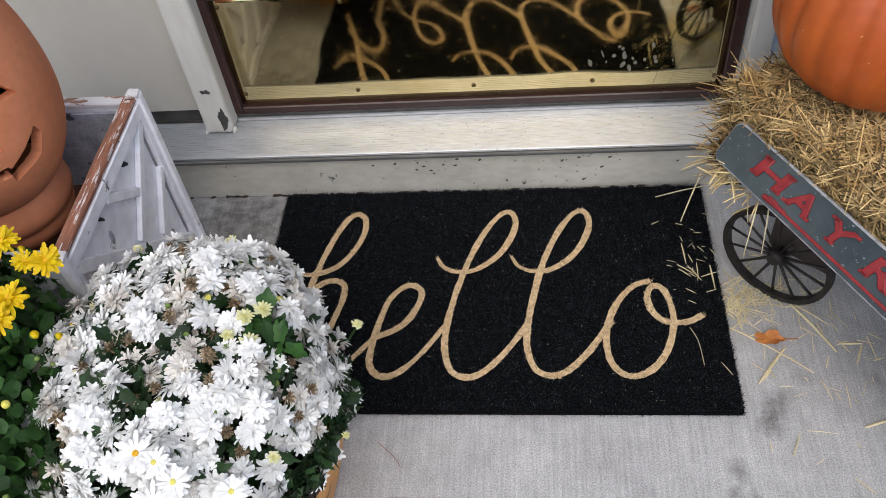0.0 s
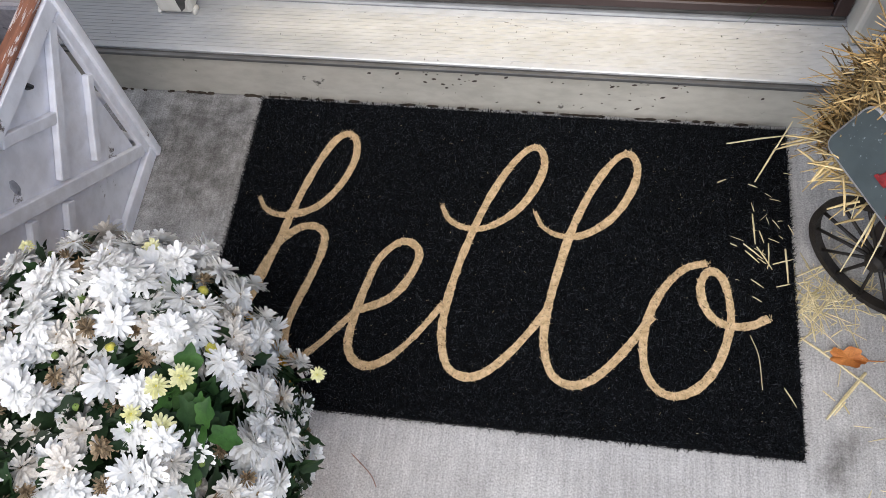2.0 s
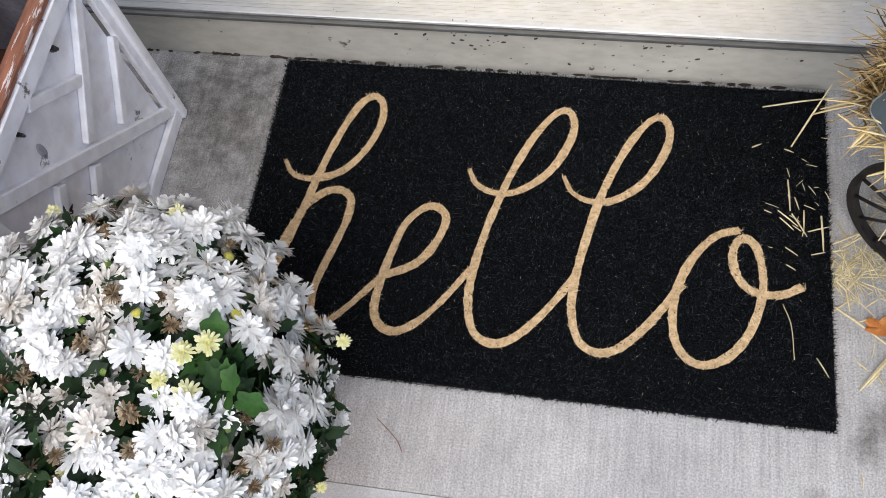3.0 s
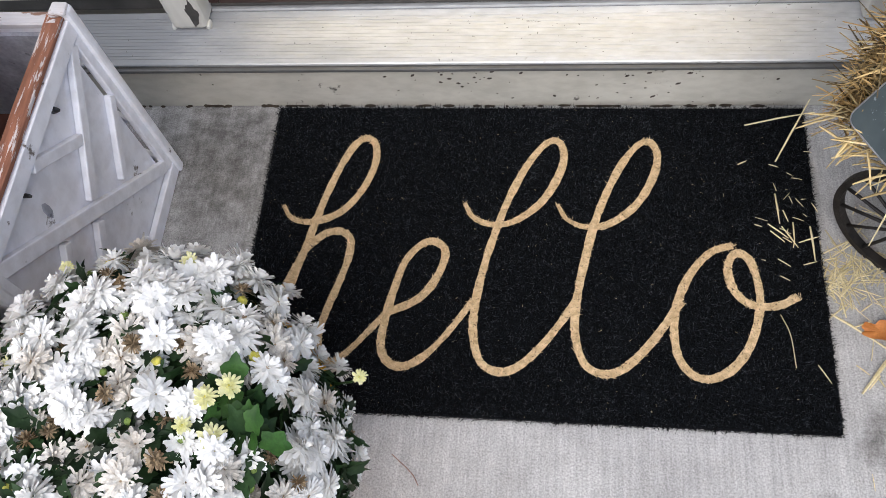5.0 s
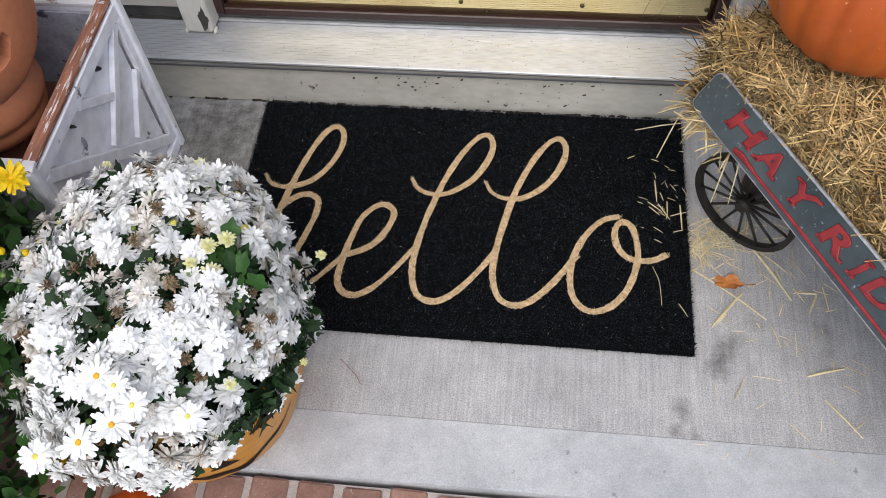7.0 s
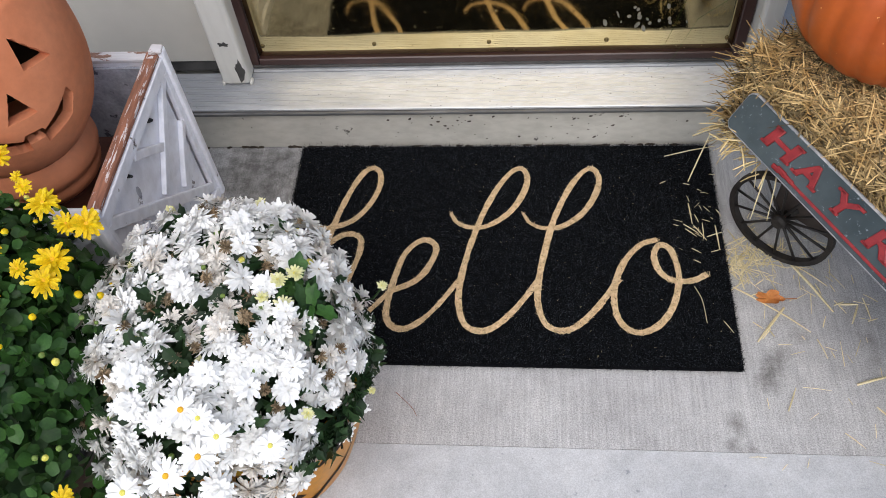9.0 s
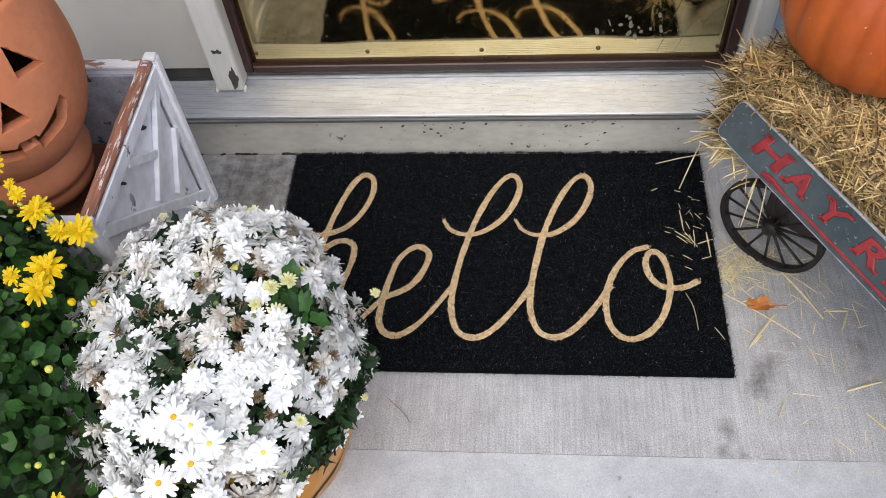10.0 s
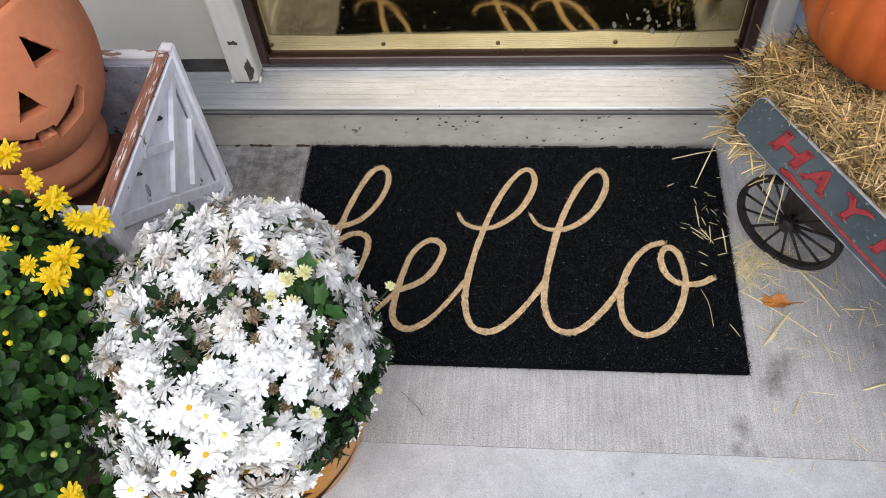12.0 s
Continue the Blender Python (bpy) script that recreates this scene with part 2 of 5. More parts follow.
BLACK_PAINT = surface("black_paint", (0.025, 0.016, 0.012), (0.045, 0.03, 0.022), 40, 0.5)
PLASTIC = surface("black_plastic", (0.012, 0.012, 0.013), (0.02, 0.02, 0.022), 20, 0.4)
SOIL = surface("potting_soil", (0.025, 0.018, 0.012), (0.06, 0.045, 0.03), 60, 0.95, bstr=0.9)
PETAL = surface("white_petal", (0.93, 0.925, 0.9), (0.97, 0.965, 0.95), 90, 0.55, bstr=0.05, rand=0.03, island=0.04, spec=0.4, fine=0.08)
TIRED = surface("fading_petal", (0.78, 0.72, 0.64), (0.88, 0.85, 0.8), 50, 0.7, bstr=0.1, rand=0.1, island=0.18, spec=0.2)
WITHERED = surface("withered_petal", (0.2, 0.13, 0.07), (0.44, 0.34, 0.22), 60, 0.8, bstr=0.2, rand=0.25, island=0.5, spec=0.1)
YELLOW = surface("yellow_petal", (0.85, 0.55, 0.005), (0.9, 0.68, 0.012), 70, 0.5, bstr=0.1, rand=0.08, island=0.12, spec=0.3)
PALE_LEMON = surface("pale_lemon_petal", (0.8, 0.78, 0.35), (0.9, 0.88, 0.6), 90, 0.6, bstr=0.05, island=0.1, fine=0.2)
LEMON = surface("lemon_centre", (0.7, 0.62, 0.06), (0.82, 0.76, 0.2), 300, 0.7, bstr=0.5)
GOLD = surface("golden_centre", (0.75, 0.36, 0.008), (0.85, 0.5, 0.02), 300, 0.7, bstr=0.5)
LEAF = surface("leaf", (0.018, 0.055, 0.011), (0.045, 0.118, 0.022), 40, 0.5, bstr=0.3, bscale=300, island=0.7, spec=0.28)
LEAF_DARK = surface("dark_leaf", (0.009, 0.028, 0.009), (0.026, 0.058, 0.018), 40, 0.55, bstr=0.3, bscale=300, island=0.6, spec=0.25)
for mt, share_of in ((PETAL, 0.2), (TIRED, 0.15), (PALE_LEMON, 0.3), (YELLOW, 0.25), (LEAF, 0.08)):
    thin(mt, share_of)
BUD = surface("green_bud", (0.12, 0.2, 0.04), (0.25, 0.34, 0.07), 200, 0.6, bstr=0.3, rand=0.2)
OAK = surface("dry_orange_leaf", (0.45, 0.14, 0.03), (0.62, 0.24, 0.06), 70, 0.6, bstr=0.4)
TWIG = surface("red_twig", (0.2, 0.07, 0.04), (0.3, 0.12, 0.07), 90, 0.7)


# ---- mesh helpers ----
def part(name, bm, material, parent=None, label="", smooth=False, where=None):
    me = bpy.data.meshes.new(name)
    bm.to_mesh(me)
    bm.free()
    for mt in material if isinstance(material, (list, tuple)) else [material]:
        me.materials.append(mt)
    if smooth:
        me.polygons.foreach_set("use_smooth", [True] * len(me.polygons))
    ob = new(name, me)
    if where is not None:
        ob.matrix_basis = where
    ob.parent = parent
    if label:
        ob["label"] = label
    return ob


def share(name, me, parent, m):
    ob = new(name, me)
    ob.parent = parent
    ob.matrix_basis = m
    return ob


def thing(name, m, label, category, group="", kind=""):
    ob = new(name)
    ob.matrix_basis = m
    ob.empty_display_size = 0.05
    return tagged(ob, label, category, group, kind)


def add_box(bm, lo, hi, bev=0.0, seg=1, m=None, mat=0):
    lo, hi = Vector(lo), Vector(hi)
    r = bmesh.ops.create_cube(bm, size=1.0, matrix=Matrix.Translation((lo + hi) / 2) @ Matrix.Diagonal((*(hi - lo), 1)))
    vs = r["verts"]
    fs = {f for v in vs for f in v.link_faces}
    if bev:
        es = list({e for v in vs for e in v.link_edges})
        r2 = bmesh.ops.bevel(bm, geom=es, offset=bev, segments=seg, affect="EDGES", profile=0.6)
        fs = set(r2["faces"]) | {f for f in fs if f.is_valid}
        vs = list({v for f in fs for v in f.verts})
    for f in fs:
        f.material_index = mat
    if m is not None:
        bmesh.ops.transform(bm, matrix=m, verts=vs)
    return vs


def boxed(lo, hi, bev=0.0, seg=1, m=None):
    bm = bmesh.new()
    add_box(bm, lo, hi, bev, seg, m)
    return bm


def jitter(bm, amount, scale, cuts=0):
    """Worn, slightly uneven edges."""
    if cuts:
        bmesh.ops.subdivide_edges(bm, edges=bm.edges[:], cuts=cuts, use_grid_fill=True)
    for v in bm.verts:
        v.co += amount * noise.noise_vector(v.co * scale)
    return bm


def extrude_profile(pts, x0, x1, n=1):
    """A strip whose cross-section in y and z is the open line pts, closed below."""
    bm = bmesh.new()
    rows = [[bm.verts.new((x0 + (x1 - x0) * k / n, y, z)) for y, z in pts] for k in range(n + 1)]
    for a, b in zip(rows, rows[1:]):
        for i in range(len(pts)):
            j = (i + 1) % len(pts)
            bm.faces.new((a[i], b[i], b[j], a[j]))
    bm.faces.new(rows[0])
    bm.faces.new(rows[-1][::-1])
    bmesh.ops.recalc_face_normals(bm, faces=bm.faces[:])
    return bm


def lathe(profile, n=48, wobble=None):
    bm = bmesh.new()
    rings = []
    for r, z in profile:
        ring = []
        for k in range(n):
            a = 2 * math.pi * k / n
            q = r * (wobble(a, z) if wobble else 1.0)
            ring.append(bm.verts.new((q * math.cos(a), q * math.sin(a), z)))
        rings.append(ring)
    for a, b in zip(rings, rings[1:]):
        for k in range(n):
            j = (k + 1) % n
            bm.faces.new((a[k], a[j], b[j], b[k]))
    return bm


def tube(bm, pts, radii, n=6, mat=0):
    """A round bar along pts."""
    rings = []
    for i, p in enumerate(pts):
        p = Vector(p)
        d = (Vector(pts[min(i + 1, len(pts) - 1)]) - Vector(pts[max(i - 1, 0)])).normalized()
        s = d.orthogonal().normalized()
        t = d.cross(s)
        r = radii[i] if isinstance(radii, (list, tuple)) else radii
        rings.append([bm.verts.new(p + r * (math.cos(2 * math.pi * k / n) * s + math.sin(2 * math.pi * k / n) * t)) for k in range(n)])
    for a, b in zip(rings, rings[1:]):
        best = min(range(n), key=lambda o: sum((a[k].co - b[(k + o) % n].co).length for k in range(n)))
        for k in range(n):
            f = bm.faces.new((a[k], a[(k + 1) % n], b[(k + 1 + best) % n], b[(k + best) % n]))
            f.material_index = mat
            f.smooth = True
    for ring in (rings[0][::-1], rings[-1]):
        bm.faces.new(ring).material_index = mat
    return bm


def spline(pts, per=8):
    """A smooth line through pts."""
    P = [Vector(p) for p in pts]
    P = [2 * P[0] - P[1]] + P + [2 * P[-1] - P[-2]]
    out = []
    for i in range(1, len(P) - 2):
        a, b, c, d = P[i - 1:i + 3]
        for k in range(per):
            t = k / per
            out.append(0.5 * (2 * b + (c - a) * t + (2 * a - 5 * b + 4 * c - d) * t * t + (3 * b - a - 3 * c + d) * t ** 3))
    out.append(P[-2])
    return out


def from_lists(name, verts, faces, materials, parent=None, label="", mats=None, smooth=False):
    me = bpy.data.meshes.new(name)
    me.from_pydata(verts, [], faces)
    for mt in materials:
        me.materials.append(mt)
    if mats:
        me.polygons.foreach_set("material_index", mats)
    if smooth:
        me.polygons.foreach_set("use_smooth", [True] * len(me.polygons))
    ob = new(name, me)
    ob.parent = parent
    if label:
        ob["label"] = label
    return ob


rnd = random.Random(7)

# ---- ground, slab and brick edge ----
GROUND_Z = -0.19
bm = bmesh.new()
bmesh.ops.create_grid(bm, x_segments=2, y_segments=2, size=400, matrix=Matrix.Translation((0, 0, GROUND_Z)))
tagged(part("ground", bm, EARTH), "plain walkway and yard in front of the porch", "ground", kind="structure")

slab = tagged(part("pavement", boxed((-1.6, -0.595, -0.185), (1.8, 0.03, 0.0)), CONCRETE), "broom-finished grey concrete porch slab with dark stains and painted shade", "pavement", kind="structure")
bm = boxed((-1.6, -0.692, -0.185), (1.8, -0.5954, 0.0005), 0.0004, 1)
jitter(bm, 0.0002, 9)
part("slab_border", bm, EDGE, slab, "smooth trowelled concrete border")
bm = boxed((-1.6, -0.90, -0.185), (1.8, -0.7, -0.0125))
brick_edge = tagged(part("brick_edging", bm, MORTAR), "row of red-brown bricks on edge along the porch slab", "brick edging", kind="structure")
brick_meshes = []
for k in range(5):
    bm = boxed((-0.0285, -0.1, -0.06), (0.0285, 0.1, 0.0), 0.004, 1)
    jitter(bm, 0.0022, 37 + k * 11)
    me = bpy.data.meshes.new("brick")
    bm.to_mesh(me)
    bm.free()
    me.materials.append(BRICK)
    brick_meshes.append(me)
for k in range(44):
    share("brick", brick_meshes[rnd.randrange(5)], brick_edge, pose(-1.44 + 0.0673 * k, -0.801 + rnd.uniform(-0.003, 0.003), -0.008 + rnd.uniform(-0.003, 0.002), 0, 0, rnd.uniform(-0.8, 0.8)))

# ---- doorway ----
riser = tagged(part("step_riser", jitter(boxed((-1.6, 0.012, 0.0), (1.8, 0.1, 0.0905), 0.0015, 1), 0.0004, 6), RISER), "chipped beige painted riser board under the door sill", "riser", kind="structure")
bm = bmesh.new()
for k in range(90):
    x = rnd.uniform(-1.0, 0.5)
    s = rnd.uniform(0.002, 0.012)
    bmesh.ops.create_icosphere(bm, subdivisions=1, radius=1, matrix=Matrix.Translation((x, 0.0115, rnd.uniform(0, 0.003))) @ Matrix.Diagonal((s, 0.0025, rnd.uniform(0.0012, 0.004), 1)))
part("dirt_line", bm, SOIL, riser, "dirt and old caulk along the foot of the riser")
bm = bmesh.new()
for k in range(70):
    x = rnd.choice((rnd.gauss(-0.08, 0.06), rnd.gauss(0.16, 0.07), rnd.uniform(-0.9, 0.5)))
    z = 0.088 - abs(rnd.gauss(0, 0.035)) if rnd.random() < 0.35 else rnd.uniform(0.008, 0.086)
    s = rnd.choice((0.0009, 0.0012, 0.0016, 0.003))
    bmesh.ops.create_icosphere(bm, subdivisions=1, radius=1, matrix=Matrix.Translation((x, 0.0118, max(0.006, z))) @ pose(0, 0, 0, 0, rnd.uniform(-50, 50), 0) @ Matrix.Diagonal((s * rnd.uniform(0.8, 1.7), 0.0006, s * 0.75, 1)))
tagged(part("paint_chip", bm, BOARD, riser, "small dark chips in the paint"), kind="stuff")

EDGE_Y, BACK_Y = 0.006, 0.101
prof = [(0.0995, 0.0925), (0.0125, 0.0925), (0.0105, 0.0945), (0.0105, 0.1035), (0.0118, 0.1046)]
for k in range(13):
    y0 = EDGE_Y + 0.0125 + k * 0.0058
    z0 = 0.1045 + (y0 - EDGE_Y) * 0.1
    prof += [(y0, z0), (y0 + 0.0003, z0 - 0.0006), (y0 + 0.0012, z0 - 0.0006), (y0 + 0.0015, z0 + 0.0001)]
prof += [(0.0985, 0.1145), (0.0995, 0.1145)]
threshold = tagged(part("threshold", extrude_profile(prof, -1.6, 0.47, 12), ALU), "worn ridged aluminium door threshold", "threshold", kind="structure")
for a, b in ((0.472, 1.8),):
    sill_prof = [(0.0995, 0.088), (EDGE_Y + 0.004, 0.088), (EDGE_Y + 0.002, 0.0925), (EDGE_Y, 0.0935), (EDGE_Y, 0.1025), (EDGE_Y + 0.004, 0.1045), (0.0995, 0.1125)]
    tagged(part("sill", extrude_profile(sill_prof, a, b, 8), SILL), "weathered grey-blue painted wooden door sill", "sill", kind="structure")
bm = bmesh.new()
for k in range(110):
    x, y = rnd.uniform(-0.6, 0.46), rnd.uniform(0.014, 0.094)
    q = rnd.choice((0.0004, 0.0005, 0.0006, 0.0009))
    bmesh.ops.create_icosphere(bm, subdivisions=1, radius=1, matrix=Matrix.Translation((x, y, 0.1045 + (y - EDGE_Y) * 0.1)) @ pose(0, 0, 0, 0, 0, rnd.uniform(0, 180)) @ Matrix.Diagonal((q * rnd.uniform(1, 2.2), q, 0.0005, 1)))
tagged(part("grime_speck", bm, LIP, threshold, "dark specks of grime on the metal"), kind="stuff")
lip = thing("sill_lip", Matrix(), "grey metal lip along the front edge of the sill", "trim", kind="structure")
part("strip", jitter(boxed((-1.6, 0.0018, 0.0955), (0.5, 0.0074, 0.1015), 0.0012, 2), 0.0003, 9), LIP, lip)
part("groove", boxed((-1.6, 0.0076, 0.0945), (0.5, 0.0112, 0.1)), DARK_GAP, lip, "dark groove behind the lip")
# Dark strip whose colour draws the shadow line below the lip.
part("shadow_gap", boxed((-1.6, 0.0075, 0.0908), (0.5, 0.0118, 0.0942)), DARK_GAP, lip, "dark strip for the shade under the lip")

wall = tagged(part("wall_front", boxed((-4.0, 0.125, -0.19), (-0.478, 0.3, 2.7)), SIDING), "beige painted wall panel beside the door", "wall", kind="structure")
tagged(part("wall_panel", jitter(boxed((-1.6, 0.101, 0.1435), (-0.5315, 0.1245, 2.6), 0.002, 1), 0.0008, 5), SIDING), "smooth beige painted panel with small dark specks", "wall panel", kind="structure")
tagged(part("flashing", jitter(boxed((-1.6, 0.106, 0.1155), (-0.5315, 0.1235, 0.142), 0.002, 1), 0.001, 12), DARK_GAP), "dark gap under the wall panel", "flashing", kind="structure")
tagged(part("wall_right", boxed((0.4725, 0.125, -0.19), (4.0, 0.3, 2.7)), BLUE_SIDING), "pale blue wall beside the door", "wall", kind="structure")
tagged(part("wall_over_door", boxed((-0.515, 0.125, 2.12), (0.4715, 0.3, 2.7)), SIDING), "beige wall above the door", "wall", kind="structure")
clap = thing("siding_boards", Matrix(), "pale blue lapped siding boards", "siding", kind="structure")
first = part("board", boxed((0.4765, 0.108, 0.0), (1.8, 0.1235, 0.14), 0.002, 1), BLUE_SIDING, clap, "", False, pose(0, 0, 0.115))
for k in range(1, 17):
    share("board", first.data, clap, pose(0, 0, 0.115 + 0.143 * k))


def casing(x0, x1, label, chip):
    """A door casing: a flat board with a raised, rounded bead on the door side."""
    c = thing("door_casing", pose(0, 0, 0), label, "door casing", kind="structure")
    part("board", boxed((x0, 0.068, 0.1125), (x1 + 0.003, 0.124, 2.12), 0.011, 4), CASING, c)
    if chip:
        for name, (x, y, z, w, h) in (("bare_patch", (x1 - 0.009, 0.0675, 0.15, 0.0115, 0.026)), ("chip", (-0.5, 0.0675, 0.212, 0.0125, 0.0062))):
            bm = bmesh.new()
            ring = [bm.verts.new((x + w * (0.75 + 0.7 * noise.noise((k * 1.7, w * 90, 0))) * math.cos(k * math.pi / 8), y - 0.0006, z + h * (0.75 + 0.8 * noise.noise((k * 1.6, h * 200, 3))) * math.sin(k * math.pi / 8))) for k in range(16)]
            bm.faces.new(ring)
            r = bmesh.ops.extrude_face_region(bm, geom=bm.faces[:])
            bmesh.ops.translate(bm, vec=(0, 0.003, 0), verts=[v for v in r["geom"] if isinstance(v, bmesh.types.BMVert)])
            bmesh.ops.recalc_face_normals(bm, faces=bm.faces[:])
            part(name, bm, DARK_GAP, c, "dark spot where the paint has flaked off")
        bm = bmesh.new()
        for x in (x0 + 0.001, x1 + 0.003):
            bmesh.ops.create_icosphere(bm, subdivisions=2, radius=1, matrix=Matrix.Translation((x, 0.077, 0.114)) @ Matrix.Diagonal((0.004, 0.009, 0.006, 1)))
        part("caulk", bm, CASING, c, "blobs of white caulk at the foot")
    return c


casing(-0.5265, -0.4755, "chipped off-white painted door casing standing on the sill", True)
casing(0.4365, 0.471, "off-white painted door casing behind the hay", False)

door = thing("door_1", Matrix(), "closed dark brown storm door with a brass kick plate", "door", kind="structure")
part("leaf_panel", boxed((-0.444, 0.118, 0.143), (0.433, 0.16, 2.1)), BROWN, door)
part("stile", boxed((-0.4745, 0.104, 0.128), (-0.4585, 0.1175, 2.1), 0.002, 1), BROWN, door)
part("stile", boxed((0.4145, 0.104, 0.128), (0.4345, 0.1175, 2.1), 0.002, 1), BROWN, door)
part("bottom_rail", jitter(boxed((-0.4575, 0.104, 0.1275), (0.4135, 0.1175, 0.1435), 0.002, 1), 0.0005, 8), BROWN, door)
part("rail", boxed((-0.4575, 0.104, 0.3715), (0.4135, 0.1175, 0.42), 0.002, 1), BROWN, door)
part("panel", boxed((-0.4575, 0.108, 0.421), (0.4135, 0.1175, 2.1), 0.002, 1), BROWN, door)
part("drip_step", boxed((-0.474, 0.1, 0.1125), (0.47, 0.1175, 0.1185), 0.002, 1), STEP, door, "aluminium step under the door")
part("sweep", boxed((-0.474, 0.105, 0.1195), (0.4345, 0.1175, 0.1268), 0.002, 1), DARK_GAP, door, "dark rubber door sweep")
bm = bmesh.new()
nx, nz = 60, 18
grid = [[bm.verts.new((-0.4575 + 0.871 * i / nx, 0.1135 + 0.0006 * noise.noise((i * 0.13, j * 0.2, 1)), 0.1445 + 0.226 * j / nz)) for i in range(nx + 1)] for j in range(nz + 1)]
for j in range(nz):
    for i in range(nx):
        bm.faces.new((grid[j][i], grid[j][i + 1], grid[j + 1][i + 1], grid[j + 1][i]))
r = bmesh.ops.extrude_face_region(bm, geom=bm.faces[:])
bmesh.ops.translate(bm, vec=(0, 0.0025, 0), verts=[v for v in r["geom"] if isinstance(v, bmesh.types.BMVert)])
bmesh.ops.recalc_face_normals(bm, faces=bm.faces[:])
plate = part("kick_plate", bm, BRASS, door, "polished brass kick plate, scratched and dented", smooth=True)
bm = bmesh.new()
bmesh.ops.create_uvsphere(bm, u_segments=12, v_segments=6, radius=0.0042)
for v in bm.verts:
    v.co.y *= 0.5
first = part("screw", bm, SCREW, plate, "", True, pose(-0.445, 0.1128, 0.168))
for k in range(5):
    for z in (0.168, 0.354):
        if k or z > 0.2:
            share("screw", first.data, plate, pose(-0.445 + 0.2117 * k, 0.1128, z))
bm = bmesh.new()
for k in range(18):
    x, z = 0.235 + rnd.gauss(0, 0.03), 0.215 + rnd.gauss(0, 0.014)
    bmesh.ops.create_icosphere(bm, subdivisions=1, radius=1, matrix=Matrix.Translation((x, 0.1131, z)) @ pose(0, 0, 0, 0, rnd.uniform(-30, 30), 0) @ Matrix.Diagonal((rnd.uniform(0.0015, 0.005), 0.0007, rnd.uniform(0.003, 0.009), 1)))
tagged(part("smudge", bm, SMUDGE, plate, "dried whitish water marks on the brass"), kind="stuff")

# ---- the doormat ----
MAT_W, MAT_D, MAT_H = 0.762, 0.464, 0.013
mat_at = pose(0, -MAT_D / 2, 0, 0, 0, -0.15)
doormat = thing("doormat", mat_at, "black coir doormat with tan script lettering, flecked with straw", "doormat")
bm = boxed((-MAT_W / 2, -MAT_D / 2, 0.0005), (MAT_W / 2, MAT_D / 2, MAT_H), 0.004, 2)
part("pile_base", bm, COIR, doormat)

# The pen strokes, each a smooth line on the mat in metres from its middle.
ELL = [(-0.048, 0.034), (-0.035, 0.012), (-0.008, 0.001), (0.022, 0.007), (0.057, 0.036), (0.081, 0.08), (0.088, 0.116), (0.078, 0.138), (0.06, 0.131), (0.037, 0.097), (0.015, 0.047), (0.0, 0.0), (-0.014, -0.055), (-0.023, -0.108), (-0.025, -0.155), (-0.014, -0.195), (0.009, -0.209), (0.034, -0.202), (0.061, -0.176), (0.087, -0.141), (0.109, -0.106)]
STEM_H = [(-0.051, 0.022), (-0.038, 0.004), (-0.018, -0.003), (0.006, 0.0), (0.036, 0.016), (0.061, 0.052), (0.074, 0.093), (0.072, 0.124), (0.059, 0.138), (0.042, 0.128), (0.026, 0.095), (0.011, 0.047), (0.0, 0.0)] + [(-0.01, -0.05), (-0.021, -0.098), (-0.032, -0.141), (-0.045, -0.19)]
HUMP = [(-0.327, -0.07), (-0.313, -0.03), (-0.303, -0.006), (-0.281, 0.016), (-0.259, 0.021), (-0.243, 0.009), (-0.242, -0.018), (-0.25, -0.055), (-0.261, -0.094), (-0.268, -0.13), (-0.264, -0.158), (-0.25, -0.17), (-0.237, -0.165), (-0.219, -0.147), (-0.198, -0.121), (-0.18, -0.098)]
EEE = [(-0.18, -0.098), (-0.142, -0.079), (-0.119, -0.049), (-0.108, -0.011), (-0.119, 0.006), (-0.138, 0.006), (-0.161, -0.02), (-0.173, -0.062), (-0.181, -0.107), (-0.183, -0.146), (-0.17, -0.168), (-0.148, -0.171), (-0.122, -0.154), (-0.094, -0.12), (-0.067, -0.078)]
OOO = [(0.27, 0.012), (0.243, 0.002), (0.219, -0.024), (0.2, -0.061), (0.191, -0.101), (0.194, -0.142), (0.209, -0.166), (0.232, -0.172), (0.26, -0.157), (0.283, -0.125), (0.297, -0.08), (0.298, -0.042), (0.289, -0.008), (0.273, 0.0), (0.262, -0.019), (0.265, -0.046), (0.279, -0.067), (0.3, -0.074), (0.324, -0.071), (0.345, -0.059)]


def moved(pts, x, y):
    return [(a + x, b + y, 0) for a, b in pts]


STROKES = [moved(STEM_H, -0.296, 0.038), moved(HUMP, 0, 0), moved(EEE, 0, 0), moved(ELL, -0.039, 0.035), moved([(a + (0.002 if b < -0.05 else 0.0), b * (0.982 if b < -0.05 else 1.0)) for a, b in ELL], 0.09, 0.034), moved(OOO, 0, 0)]
letters = []
for n, st in enumerate(STROKES):
    line = spline(st, 10)
    for k, p in enumerate(line):
        w = 0.0054 + 0.0012 * noise.noise((p.x * 22, p.y * 22, n))
        if n in (0, 3, 4) and k < 30:
            w *= 0.45 + 0.55 * k / 30
        if n == 1 and k > 110 or n == 2 and k > 120:
            w *= 0.8
        letters.append((p, w, n))
bm = bmesh.new()
